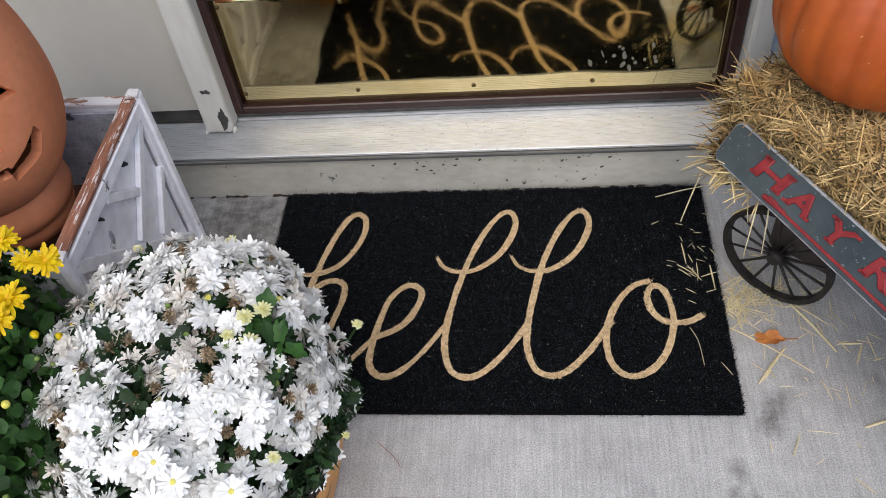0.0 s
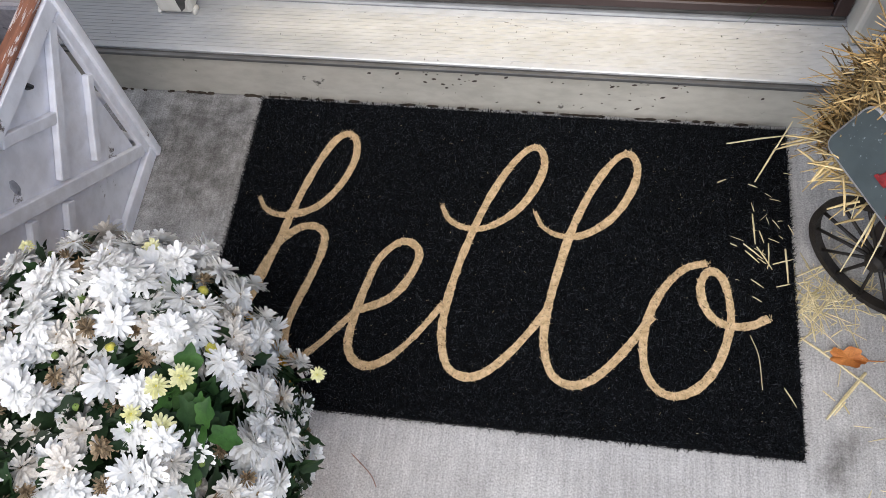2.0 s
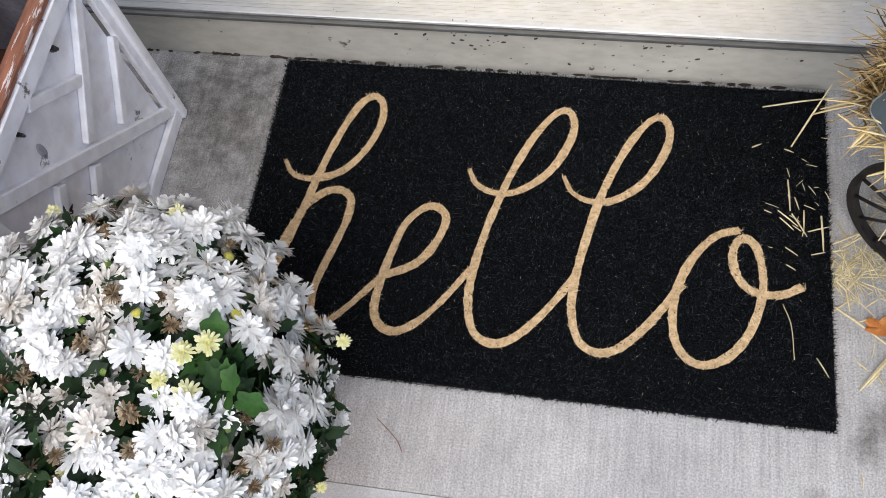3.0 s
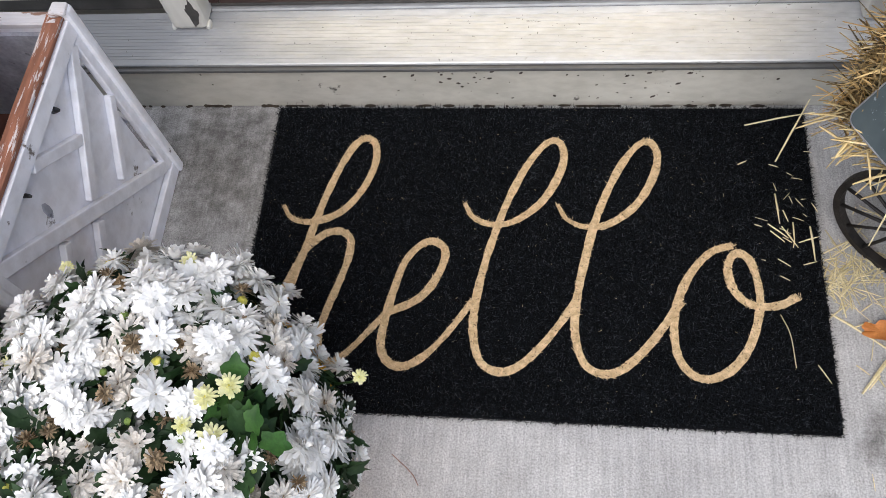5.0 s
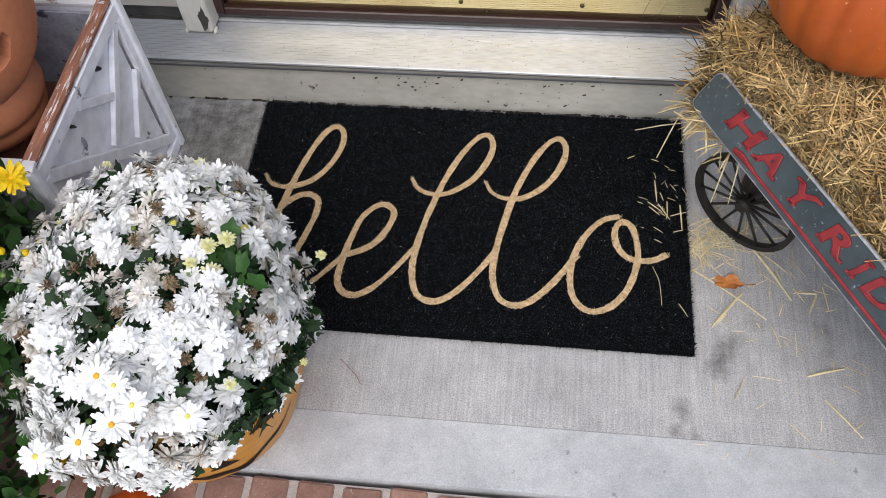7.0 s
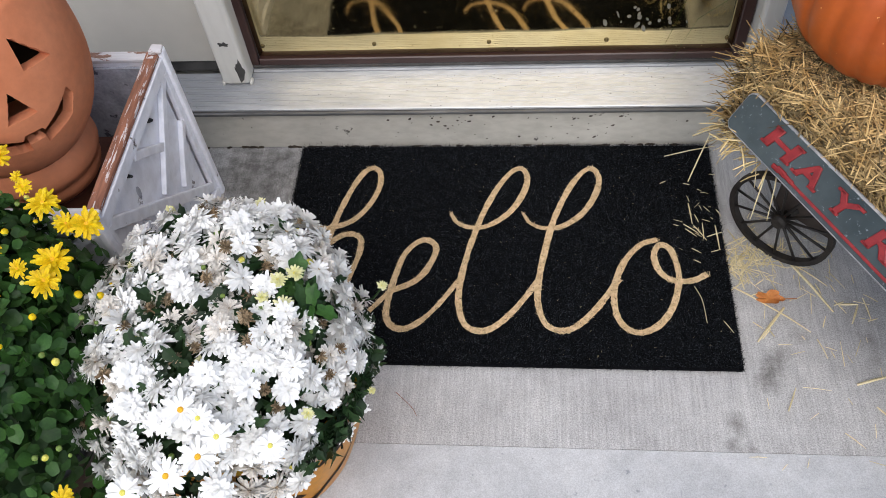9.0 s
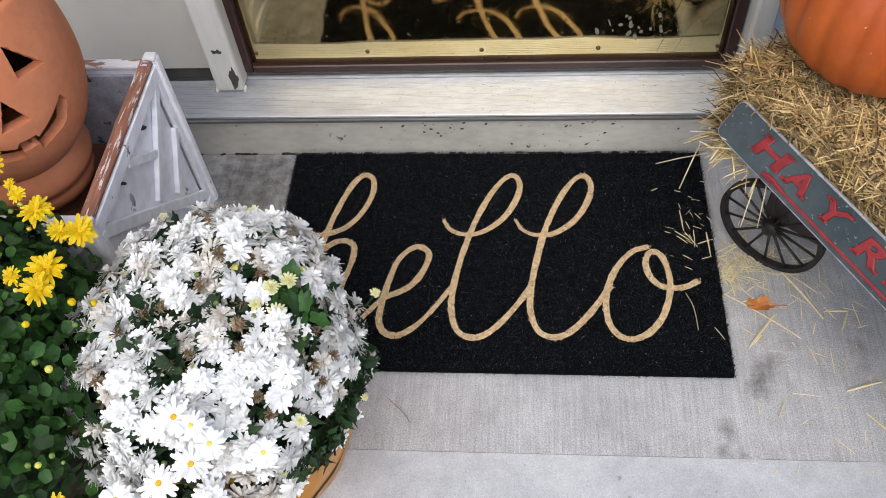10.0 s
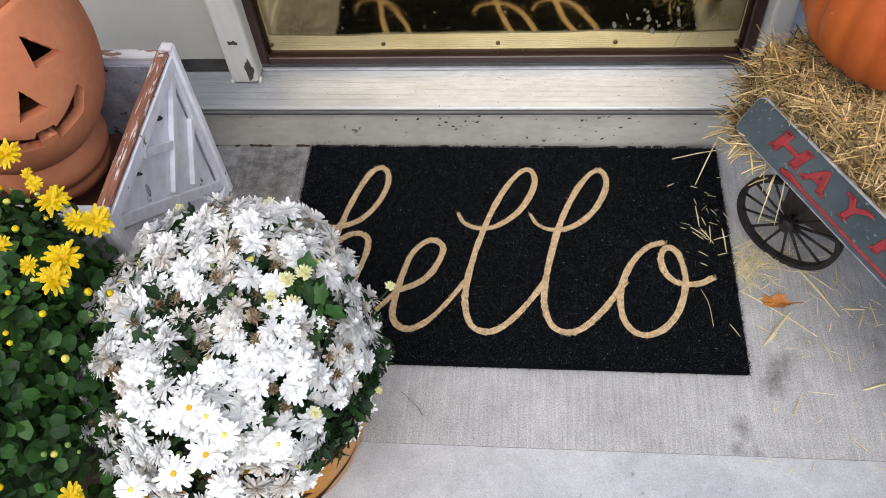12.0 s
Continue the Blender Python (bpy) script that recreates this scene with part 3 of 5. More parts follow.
for n in range(len(STROKES)):
    pts = [(p, w) for p, w, i in letters if i == n]
    last = None
    for k, (p, w) in enumerate(pts):
        d = (pts[min(k + 1, len(pts) - 1)][0] - pts[max(k - 1, 0)][0]).normalized()
        s = Vector((-d.y, d.x, 0)) * w * (1 + 0.13 * rnd.uniform(-1, 1))
        z = MAT_H + 0.0006 + 0.0002 * n + 0.000008 * k
        pair = (bm.verts.new((p.x + s.x, p.y + s.y, z)), bm.verts.new((p.x - s.x, p.y - s.y, z)))
        if last:
            bm.faces.new((last[0], last[1], pair[1], pair[0]))
        last = pair
bmesh.ops.recalc_face_normals(bm, faces=bm.faces[:])
part("lettering", bm, TAN, doormat, "tan painted script word hello")


def near_stroke(x, y):
    return LETTER_GRID.get((int(x // 0.004), int(y // 0.004)), False)


LETTER_GRID = {}
for p, w, n in letters:
    for dx in np.arange(-w, w + 0.002, 0.002):
        for dy in np.arange(-w, w + 0.002, 0.002):
            if dx * dx + dy * dy < w * w * 0.9:
                LETTER_GRID[(int((p.x + dx) // 0.004), int((p.y + dy) // 0.004))] = True


def fibres(count, place, length, width, lean, z):
    vs, fs = [], []
    for _ in range(count):
        x, y = place()
        a = rnd.uniform(0, 2 * math.pi)
        h = length * rnd.uniform(0.4, 1.3)
        l = lean * rnd.uniform(0.2, 1.6) * h
        b = a + rnd.uniform(1.0, 2.1)
        wx, wy = width * math.cos(b), width * math.sin(b)
        i = len(vs)
        vs += [(x - wx, y - wy, z), (x + wx, y + wy, z), (x + l * math.cos(a), y + l * math.sin(a), z + h)]
        fs.append((i, i + 1, i + 2))
    return vs, fs


def on_black():
    while True:
        x, y = rnd.uniform(-MAT_W / 2, MAT_W / 2), rnd.uniform(-MAT_D / 2, MAT_D / 2)
        if not near_stroke(x, y):
            return x, y


def on_tan():
    p, w, n = letters[rnd.randrange(len(letters))]
    a, r = rnd.uniform(0, 6.3), w * math.sqrt(rnd.random())
    return p.x + r * math.cos(a), p.y + r * math.sin(a)


def on_edge():
    s = rnd.random()
    if s < 0.31:
        return rnd.choice((-1, 1)) * MAT_W / 2 + rnd.uniform(-0.003, 0.001), rnd.uniform(-MAT_D / 2, MAT_D / 2)
    return rnd.uniform(-MAT_W / 2, MAT_W / 2), rnd.choice((-1, 1)) * MAT_D / 2 + rnd.uniform(-0.003, 0.001)


vs, fs = fibres(110000, on_black, 0.0046, 0.0005, 1.0, MAT_H - 0.0005)
tagged(from_lists("black_fibre", vs, fs, [COIR_FIBRE], doormat), kind="stuff")
vs, fs = fibres(22000, on_tan, 0.003, 0.00055, 1.0, MAT_H + 0.0005)
tagged(from_lists("tan_fibre", vs, fs, [TAN_FIBRE], doormat), kind="stuff")
vs, fs = fibres(9000, on_edge, 0.005, 0.0005, 1.0, MAT_H - 0.005)
tagged(from_lists("edge_fringe", vs, fs, [COIR_FIBRE], doormat), kind="stuff")
vs, fs = fibres(15000, on_black, 0.0032, 0.0003, 1.5, MAT_H + 0.001)
tagged(from_lists("grey_fibre", vs, fs, [GREY_FIBRE], doormat), kind="stuff")
vs, fs = fibres(300, on_black, 0.0011, 0.0002, 3.0, MAT_H + 0.003)
tagged(from_lists("lint", vs, fs, [PALE_STRAW], doormat), kind="stuff")


# ---- the white wooden crate and the clay jack-o'-lantern ----
CX, CY, CW, CH = -0.694, -0.268, 0.338, 0.34
crate = thing("wooden_crate", pose(CX, CY, 0), "whitewashed wooden planter box with crossed slats and a worn rim", "planter box")
H = CW / 2
OUT = H - 0.006
for k in range(4):
    turn = pose(0, 0, 0, 0, 0, 90 * k)
    part("panel", boxed((-H + 0.026, OUT - 0.012, 0.02), (H - 0.026, OUT - 0.004, CH - 0.004), 0, 1, turn), CRATE, crate)
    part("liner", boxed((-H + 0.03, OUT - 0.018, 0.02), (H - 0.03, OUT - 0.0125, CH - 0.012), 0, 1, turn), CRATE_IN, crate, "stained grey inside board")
    bm = boxed((-H + 0.004, OUT - 0.016, CH - 0.004), (H - 0.004, OUT + 0.004, CH + 0.006), 0.002, 1, turn)
    part("rim", jitter(bm, 0.0012, 40, 4), CRATE_WORN if k == 3 else CRATE_RIM, crate, "rim with the white paint rubbed off to brown wood")


def slat(a, b, w, name, k, lift=0.0, d=0.009):
    """A slat on side k of the crate from a to b, each given along the side and up."""
    (x0, z0), (x1, z1) = (-a[0], a[1]), (-b[0], b[1])
    L = math.hypot(x1 - x0, z1 - z0)
    bm = boxed((0, 0, -w / 2), (L, d, w / 2), 0.0012, 1)
    jitter(bm, 0.0009, 45, 3)
    bmesh.ops.transform(bm, matrix=pose(0, 0, 0, 0, 0, 90 * k) @ pose(x0, OUT - 0.0035 + lift, z0, 0, -math.degrees(math.atan2(z1 - z0, x1 - x0)), 0), verts=bm.verts[:])
    part(name, bm, CRATE, crate)


for k in range(4):
    # along the side, back corner at +H for the side that faces the door mat
    slat((-H + 0.004, CH - 0.017), (H - 0.004, CH - 0.017), 0.024, "top_rail", k, 0.001)
    slat((-H + 0.004, 0.013), (H - 0.004, 0.013), 0.024, "bottom_rail", k, 0.001)
    slat((H - 0.011, 0.026), (H - 0.011, CH - 0.03), 0.02, "stile", k, 0.0005)
    slat((-H + 0.011, 0.026), (-H + 0.011, CH - 0.03), 0.02, "stile", k, 0.0005)
    slat((H - 0.02, 0.036), (-H + 0.022, CH - 0.033), 0.019, "brace", k, 0.0)
    slat((H - 0.024, CH - 0.03), (0.008, 0.185), 0.017, "brace", k, 0.0005)
    slat((-0.008, 0.16), (-H + 0.024, 0.032), 0.017, "brace", k, 0.0005)
    slat((H - 0.022, 0.212), (0.07, 0.132), 0.014, "short_brace", k, 0.0)
    slat((0.06, 0.241), (-0.022, CH - 0.031), 0.015, "short_brace", k, 0.0)
    slat((-H + 0.022, 0.13), (-0.065, 0.212), 0.014, "short_brace", k, 0.0)
    slat((-0.06, 0.1), (0.03, 0.03), 0.015, "short_brace", k, 0.0)
    a = pose(0, 0, 0, 0, 0, 90 * k)
    bm = boxed((H - 0.008, H - 0.008, 0.0), (H + 0.006, H + 0.006, CH + 0.009), 0.004, 2, a)
    part("corner_post", jitter(bm, 0.001, 30), CRATE, crate)
    part("post_cap", jitter(boxed((H - 0.014, H - 0.014, CH + 0.0065), (H + 0.0055, H + 0.0055, CH + 0.013), 0.003, 2, a), 0.0018, 60), CRATE_RIM, crate)
bm = boxed((-H + 0.033, -H + 0.033, 0.17), (H - 0.033, H - 0.033, 0.185))
part("shelf", bm, RUST, crate, "rusty brown tray inside the crate")

LZ = 0.186
BZ, BR = 0.292, 0.141
lantern = thing("clay_jack_o_lantern", pose(CX + 0.004, CY, LZ), "terracotta jack-o'-lantern with carved face, standing in the crate", "clay lantern")
foot = [(0.0005, 0.065), (0.074, 0.065), (0.079, 0.069), (0.084, 0.08), (0.085, 0.089), (0.084, 0.094), (0.0842, 0.098), (0.09, 0.103), (0.093, 0.114), (0.0925, 0.126), (0.089, 0.138), (0.087, 0.148), (0.084, 0.152), (0.0005, 0.152)]
part("foot", lathe(foot, 72), TERRA, lantern, "ringed terracotta foot", smooth=True)


def belly(a0, a1, step):
    return [(BR * math.cos(radians(a)), BZ + (0.18 if a < 0 else 0.225) * math.sin(radians(a))) for a in range(a0, a1, step)]


LID_A = 32
shell = belly(-50, LID_A + 1, 2)
lining = [(max(0.03, r - 0.017), z) for r, z in shell[::-1]]
bm = lathe([(0.0005, shell[0][1] + 0.001)] + shell + lining + [(0.06, 0.166), (0.0005, 0.164)], 96)
bmesh.ops.remove_doubles(bm, verts=bm.verts[:], dist=0.0012)
bmesh.ops.recalc_face_normals(bm, faces=bm.faces[:])
head = part("body", bm, TERRA, lantern, "", True)
crown = [(r - 0.0035, z - 0.001) for r, z in belly(LID_A + 1, 79, 3)]
top_z = crown[-1][1]
bm = lathe([(crown[0][0] - 0.012, crown[0][1] - 0.012)] + crown + [(0.022, top_z + 0.006), (0.019, top_z + 0.022), (0.014, top_z + 0.03), (0.0005, top_z + 0.032)], 72)
part("lid", bm, TERRA, lantern, "loose terracotta lid with a stub handle", True)

MID_A = -45.6
EYE_CUT = [(-29.8, 0.0937), (-14.2, 0.0392), (-32.2, 0.0468)]
NOSE_CUT = [(-45.6, 0.0335), (-37.3, -0.0148), (-53.9, -0.0122)]
MOUTH_CUT = [(-16.7, -0.013), (-28.5, -0.0339), (-38.6, -0.0482), (-39.7, -0.0419), (-49.5, -0.0402), (-51.7, -0.0488), (-62.7, -0.0339), (-74.5, -0.013), (-77.2, -0.0286), (-71.6, -0.0594), (-49.9, -0.0753), (-49.6, -0.061), (-39.8, -0.061), (-39.5, -0.0755), (-19.6, -0.0594), (-14.0, -0.0286)]
for cut in (EYE_CUT, [(2 * MID_A - a, z) for a, z in EYE_CUT], NOSE_CUT, MOUTH_CUT):
    bm = bmesh.new()
    rings = []
    dense = []
    for (a0, z0), (a1, z1) in zip(cut, cut[1:] + cut[:1]):
        dense += [(a0 + (a1 - a0) * k / 4, z0 + (z1 - z0) * k / 4) for k in range(4)]
    for r in (0.085, 0.2):
        rings.append([bm.verts.new((r * math.cos(radians(a)), r * math.sin(radians(a)), BZ + z * (1.0 if r > 0.1 else 0.9))) for a, z in dense])
    n = len(dense)
    for k in range(n):
        bm.faces.new((rings[0][k], rings[0][(k + 1) % n], rings[1][(k + 1) % n], rings[1][k]))
    bm.faces.new(rings[0][::-1])
    bm.faces.new(rings[1])
    bmesh.ops.recalc_face_normals(bm, faces=bm.faces[:])
    cutter = part("cutter", bm, TERRA, lantern)
    mod = head.modifiers.new("carve", "BOOLEAN")
    mod.operation, mod.solver, mod.object = "DIFFERENCE", "EXACT", cutter
    bpy.context.view_layer.update()
    me = bpy.data.meshes.new_from_object(head.evaluated_get(bpy.context.evaluated_depsgraph_get()))
    head.modifiers.clear()
    head.data = me
    bpy.data.objects.remove(cutter)
me = head.data
me.materials.clear()
me.materials.append(TERRA)
me.materials.append(LANTERN_IN)
for poly in me.polygons:
    c = poly.center
    r = math.hypot(c.x, c.y)
    # Inward faces of the shell get a darker brown than the outer clay.
    poly.material_index = 1 if r < BR - 0.012 and poly.normal.x * c.x + poly.normal.y * c.y < -0.2 * r and abs(poly.normal.z) < 0.85 else 0
    poly.use_smooth = len(poly.vertices) == 4 and poly.area < 0.0003

for name, y, z, w, h, mt, text in (("knot", -0.312, 0.252, 0.006, 0.014, CRATE_IN, "grey knot showing through the whitewash"), ("knot", -0.1125, 0.161, 0.006, 0.016, CRATE_IN, "grey knot showing through the whitewash"), ("dent", -0.2075, 0.3, 0.004, 0.006, PLASTIC, "small black dent"), ("dent", -0.319, 0.2985, 0.0025, 0.004, PLASTIC, "small black dent")):
    bm = bmesh.new()
    bmesh.ops.create_icosphere(bm, subdivisions=2, radius=1, matrix=Matrix.Translation((H - 0.0098, y - CY, z)) @ Matrix.Diagonal((0.0005 if name == "knot" else 0.011, w, h, 1)))
    part(name, jitter(bm, 0.0012, 160), mt, crate, text)
stand = part("stand", lathe([(0.0005, 0.0), (0.07, 0.0), (0.074, 0.004), (0.066, 0.03), (0.07, 0.058), (0.074, 0.062), (0.0005, 0.0645)], 40), RUST, None, "", True, pose(CX + 0.004, CY, 0.1855))
tagged(stand, "dark rusty stand in the crate under the clay lantern", "stand")

# ---- hay wagon ----
WAGON = pose(0.338, -0.196, 0, 0, 0, -58)
wagon = thing("hay_wagon", WAGON, "small hay wagon with lettered grey side board and black wheels", "wagon")


def rounded_board(x0, x1, z0, z1, r, y0, y1):
    bm = bmesh.new()
    pts = []
    for cx, cz, a0 in ((x1 - r, z1 - r, 0), (x0 + r, z1 - r, 90), (x0 + r, z0 + r, 180), (x1 - r, z0 + r, 270)):
        pts += [(cx + r * math.cos(radians(a0 + 15 * k)), cz + r * math.sin(radians(a0 + 15 * k))) for k in range(7)]
    f = bm.faces.new([bm.verts.new((x, y0, z)) for x, z in pts])
    g = bmesh.ops.extrude_face_region(bm, geom=[f])
    bmesh.ops.translate(bm, vec=(0, y1 - y0, 0), verts=[v for v in g["geom"] if isinstance(v, bmesh.types.BMVert)])
    bmesh.ops.recalc_face_normals(bm, faces=bm.faces[:])
    return bm


bm = rounded_board(0.0, 0.66, 0.0, 0.0645, 0.013, -0.005, 0.005)
for f in bm.faces:
    f.material_index = 0 if abs(f.normal.y) > 0.9 else 1
es = [e for e in bm.edges if len({round(v.co.y, 4) for v in e.verts}) == 1]
bmesh.ops.bevel(bm, geom=es, offset=0.0026, segments=1, affect="EDGES", material=1)
board = part("side_board", bm, [SIGN, SIGN_EDGE], wagon, "grey-green painted board with worn edges", False, pose(0, 0, 0.2692, -35, 0, 0) @ pose(0, 0, 0, 0, 3.1, 0))


def sign_letter(ch, x0, x1):
    """One raised slab-serif letter, leaning a little, between x0 and x1 along the board."""
    cu = bpy.data.curves.new("letter", "FONT")
    cu.body, cu.size, cu.extrude, cu.offset, cu.bevel_depth, cu.bevel_resolution = ch, 0.044, 0.0008, 0.0005, 0.0011, 2
    tmp = new("letter", cu)
    bpy.context.view_layer.update()
    me = bpy.data.meshes.new_from_object(tmp.evaluated_get(bpy.context.evaluated_depsgraph_get()))
    bpy.data.objects.remove(tmp)
    me.materials.clear()
    me.materials.append(RED)
    bm = bmesh.new()
    bm.from_mesh(me)
    lo, hi = min(v.co.x for v in bm.verts), max(v.co.x for v in bm.verts)
    bot, top = min(v.co.y for v in bm.verts), max(v.co.y for v in bm.verts)
    wide, high = x1 - x0, 0.0315
    for v in bm.verts:
        v.co.x = (v.co.x - lo) / (hi - lo) * wide
        v.co.y = (v.co.y - bot) / (top - bot) * high
    q = 0.005
    feet = {"H": ((q, 0), (wide - q, 0), (q, high), (wide - q, high)), "A": ((q, 0), (wide - q, 0)), "Y": ((wide / 2, 0), (q, high), (wide - q, high)), "R": ((q, 0), (wide - q, 0)), "I": ((wide / 2, 0), (wide / 2, high))}
    for x, y in feet.get(ch, ()):
        y += 0.002 if y < 0.01 else -0.002
        add_box(bm, (x - 0.0072, y - 0.0022, -0.0018), (x + 0.0072, y + 0.0022, 0.0019), 0.001, 2)
    for v in bm.verts:
        v.co.x += 0.22 * (v.co.y - high / 2)
    bm.to_mesh(me)
    bm.free()
    share("letter", me, board, pose(x0, -0.0062, 0.0228, 90, 0, 0))


for ch, x0, x1 in (("H", 0.0665, 0.1195), ("A", 0.1295, 0.1735), ("Y", 0.1905, 0.2345), ("R", 0.267, 0.311), ("I", 0.326, 0.334), ("D", 0.349, 0.391), ("E", 0.403, 0.438), ("S", 0.449, 0.487)):
    sign_letter(ch, x0, x1)
bm = boxed((0.135, -0.0072, 0.0083), (0.64, -0.0045, 0.0128), 0.0014, 2)
for x0, x1, z0, z1 in ((0.1, 0.116, 0.0065, 0.0135), (0.108, 0.126, 0.0075, 0.016), (0.118, 0.142, 0.008, 0.0145)):
    add_box(bm, (x0, -0.0076, z0), (x1, -0.0045, z1), 0.0022, 2)
part("stripe", bm, RED, board, "raised red stripe under the lettering")
for k in range(5):
    part("bed_board", boxed((0.0, 0.092 + 0.044 * k, 0.19), (0.66, 0.134 + 0.044 * k, 0.203), 0.001, 1), BOARD, wagon)
part("side_rail", boxed((0.0, 0.31, 0.16), (0.66, 0.322, 0.3), 0.002, 1), BOARD, wagon)
part("bolster", boxed((0.06, 0.12, 0.105), (0.13, 0.27, 0.189), 0.003, 1), BOARD, wagon)
part("bolster", boxed((0.42, 0.12, 0.105), (0.49, 0.27, 0.189), 0.003, 1), BOARD, wagon)


def wheel(m):
    w = new("wheel")
    w.parent, w.matrix_basis = wagon, m
    R = 0.0905
    rim_prof = [(R, -0.006), (R, 0.006), (R - 0.0085, 0.006), (R - 0.0085, -0.006), (R, -0.006)]
    bm = lathe(rim_prof, 56)
    bmesh.ops.remove_doubles(bm, verts=bm.verts[:], dist=0.0001)
    bmesh.ops.recalc_face_normals(bm, faces=bm.faces[:])
    bmesh.ops.transform(bm, matrix=pose(0, 0, 0, 90, 0, 0), verts=bm.verts[:])
    part("rim", bm, IRON, w)
    bm = lathe([(0.0005, -0.016), (0.008, -0.016), (0.0105, -0.012), (0.0125, -0.004), (0.0125, 0.008), (0.009, 0.014), (0.0005, 0.014)], 20)
    bmesh.ops.transform(bm, matrix=pose(0, 0, 0, 90, 0, 0), verts=bm.verts[:])
    part("hub", bm, IRON, w)
    spoke = None
    for k in range(14):
        turn = pose(0, 0, 0, 0, 360 / 14 * k + 6, 0)
        if spoke is None:
            bm = bmesh.new()
            tube(bm, [(0.009, 0, 0), (0.05, 0, 0), (0.085, 0, 0)], [0.0028, 0.0022, 0.0024], 6)
            spoke = part("spoke", bm, IRON, w, "", False, turn)
        else:
            share("spoke", spoke.data, w, turn)


inv = WAGON.inverted()
for eye in (Vector((0.454, -0.236, 0.091)), Vector((0.69, -0.43, 0.091))):
    wheel(inv @ pose(*eye, 0, 0, -42))
    wheel(inv @ pose(*(eye + 0.15 * Vector((0.848, 0.53, 0))), 0, 0, -42))
    a = inv @ eye
    bm = bmesh.new()
    tube(bm, [(a.x, a.y, a.z), (a.x, a.y + 0.15, a.z)], 0.006, 8)
    part("axle", bm, IRON, wagon)
    # Added block, there only to darken the view through the spokes.
    dark_block = boxed((-0.03, 0.03, -0.02), (0.075, 0.12, 0.085), 0.003, 1, inv @ pose(*eye, 0, 0, -42))
    bmesh.ops.recalc_face_normals(dark_block, faces=dark_block.faces[:])
    part("axle_block", dark_block, BOARD, wagon, "added dark block filling the darkness behind the wheel")

# ---- straw ----
def blade(vs, fs, p, d, up, length, width, curl):
    """One flat stalk, creased along its middle, from p along d."""
    d = d.normalized()
    side = d.cross(up)
    if side.length < 1e-4:
        side = d.orthogonal()
    side.normalize()
    lift = side.cross(d).normalized()
    i = len(vs)
    for k, (t, wk) in enumerate(((0, 0.8), (0.5, 1), (1, 0.55))):
        c = p + d * length * t + lift * curl * length * (t * (1 - t) * 2) + Vector((0, 0, -curl * length * 0.3 * t * t))
        for s, h in ((-1, 0), (0, 0.5), (1, 0)):
            vs.append(tuple(c + side * s * width * wk + lift * h * width))
    for k in range(2):
        for j in range(2):
            a = i + k * 3 + j
            fs.append((a, a + 1, a + 4, a + 3))


bale = thing("hay_bale", WAGON, "loose golden hay bale lying in the wagon", "hay bale")
X0, X1, Y0, Y1, Z0, Z1 = -0.022, 0.66, 0.045, 0.3, 0.205, 0.362
bm = boxed((X0, Y0, Z0), (X1, Y1, Z1), 0.035, 3)
bmesh.ops.subdivide_edges(bm, edges=bm.edges[:], cuts=10, use_grid_fill=True)
for v in bm.verts:
    q = noise.noise_vector(v.co * 18) * 0.011 + noise.noise_vector(v.co * 60) * 0.006
    v.co += q
part("core", bm, HAY, bale, smooth=True)
vs, fs = [], []
for _ in range(22000):
    u = rnd.random()
    if u < 0.62:
        p = Vector((rnd.uniform(X0, 0.52), rnd.uniform(Y0 - 0.005, Y1), Z1 + rnd.uniform(-0.008, 0.008)))
        up = Vector((0, 0, 1))
        d = Vector((rnd.gauss(0, 1), rnd.gauss(0.2, 1), rnd.gauss(0.05, 0.28)))
    elif u < 0.8:
        p = Vector((X0 + rnd.uniform(-0.008, 0.015), rnd.uniform(Y0 - 0.01, Y1), rnd.uniform(0.2, Z1)))
        up = Vector((-1, 0, 0.3))
        d = Vector((rnd.gauss(-0.35, 0.45), rnd.gauss(-0.3, 1), rnd.gauss(0.1, 0.5)))
    else:
        p = Vector((rnd.uniform(X0, 0.52), Y0 + rnd.uniform(-0.012, 0.01), rnd.uniform(0.25, Z1 + 0.004)))
        up = Vector((0, -1, 0.3))
        d = Vector((rnd.gauss(0, 1), rnd.gauss(-0.08, 0.25), rnd.gauss(0.15, 0.45)))
        if p.z < 0.335 and p.x > 0.0:
            p.y = max(p.y, 0.042)
            d.y = abs(d.y)
    L = rnd.uniform(0.022, 0.055) + (0.045 if rnd.random() < 0.16 else 0)
    blade(vs, fs, p - d.normalized() * L * 0.4, d, up, L, rnd.uniform(0.0006, 0.0016), rnd.uniform(-0.15, 0.3))
tagged(from_lists("straw_layer", vs, fs, [STRAW], bale), kind="stuff")
vs, fs = [], []
for _ in range(560):
    y = rnd.uniform(Y0 - 0.01, Y1 - 0.02)
    z = rnd.uniform(0.2, Z1 + 0.006)
    p = Vector((X0 + rnd.uniform(0.0, 0.03), y, z))
    d = Vector((-1, rnd.gauss(-0.1, 0.6), rnd.gauss(-0.1 + (z - 0.3) * 1.5, 0.4)))
    L = rnd.uniform(0.016, 0.046)
    if z < 0.28 and y < 0.08 and rnd.random() < 0.5:
        d.z -= 0.4
    blade(vs, fs, p, d, Vector((0, 0, 1)), L, rnd.uniform(0.0008, 0.0018), rnd.uniform(-0.1, 0.3))
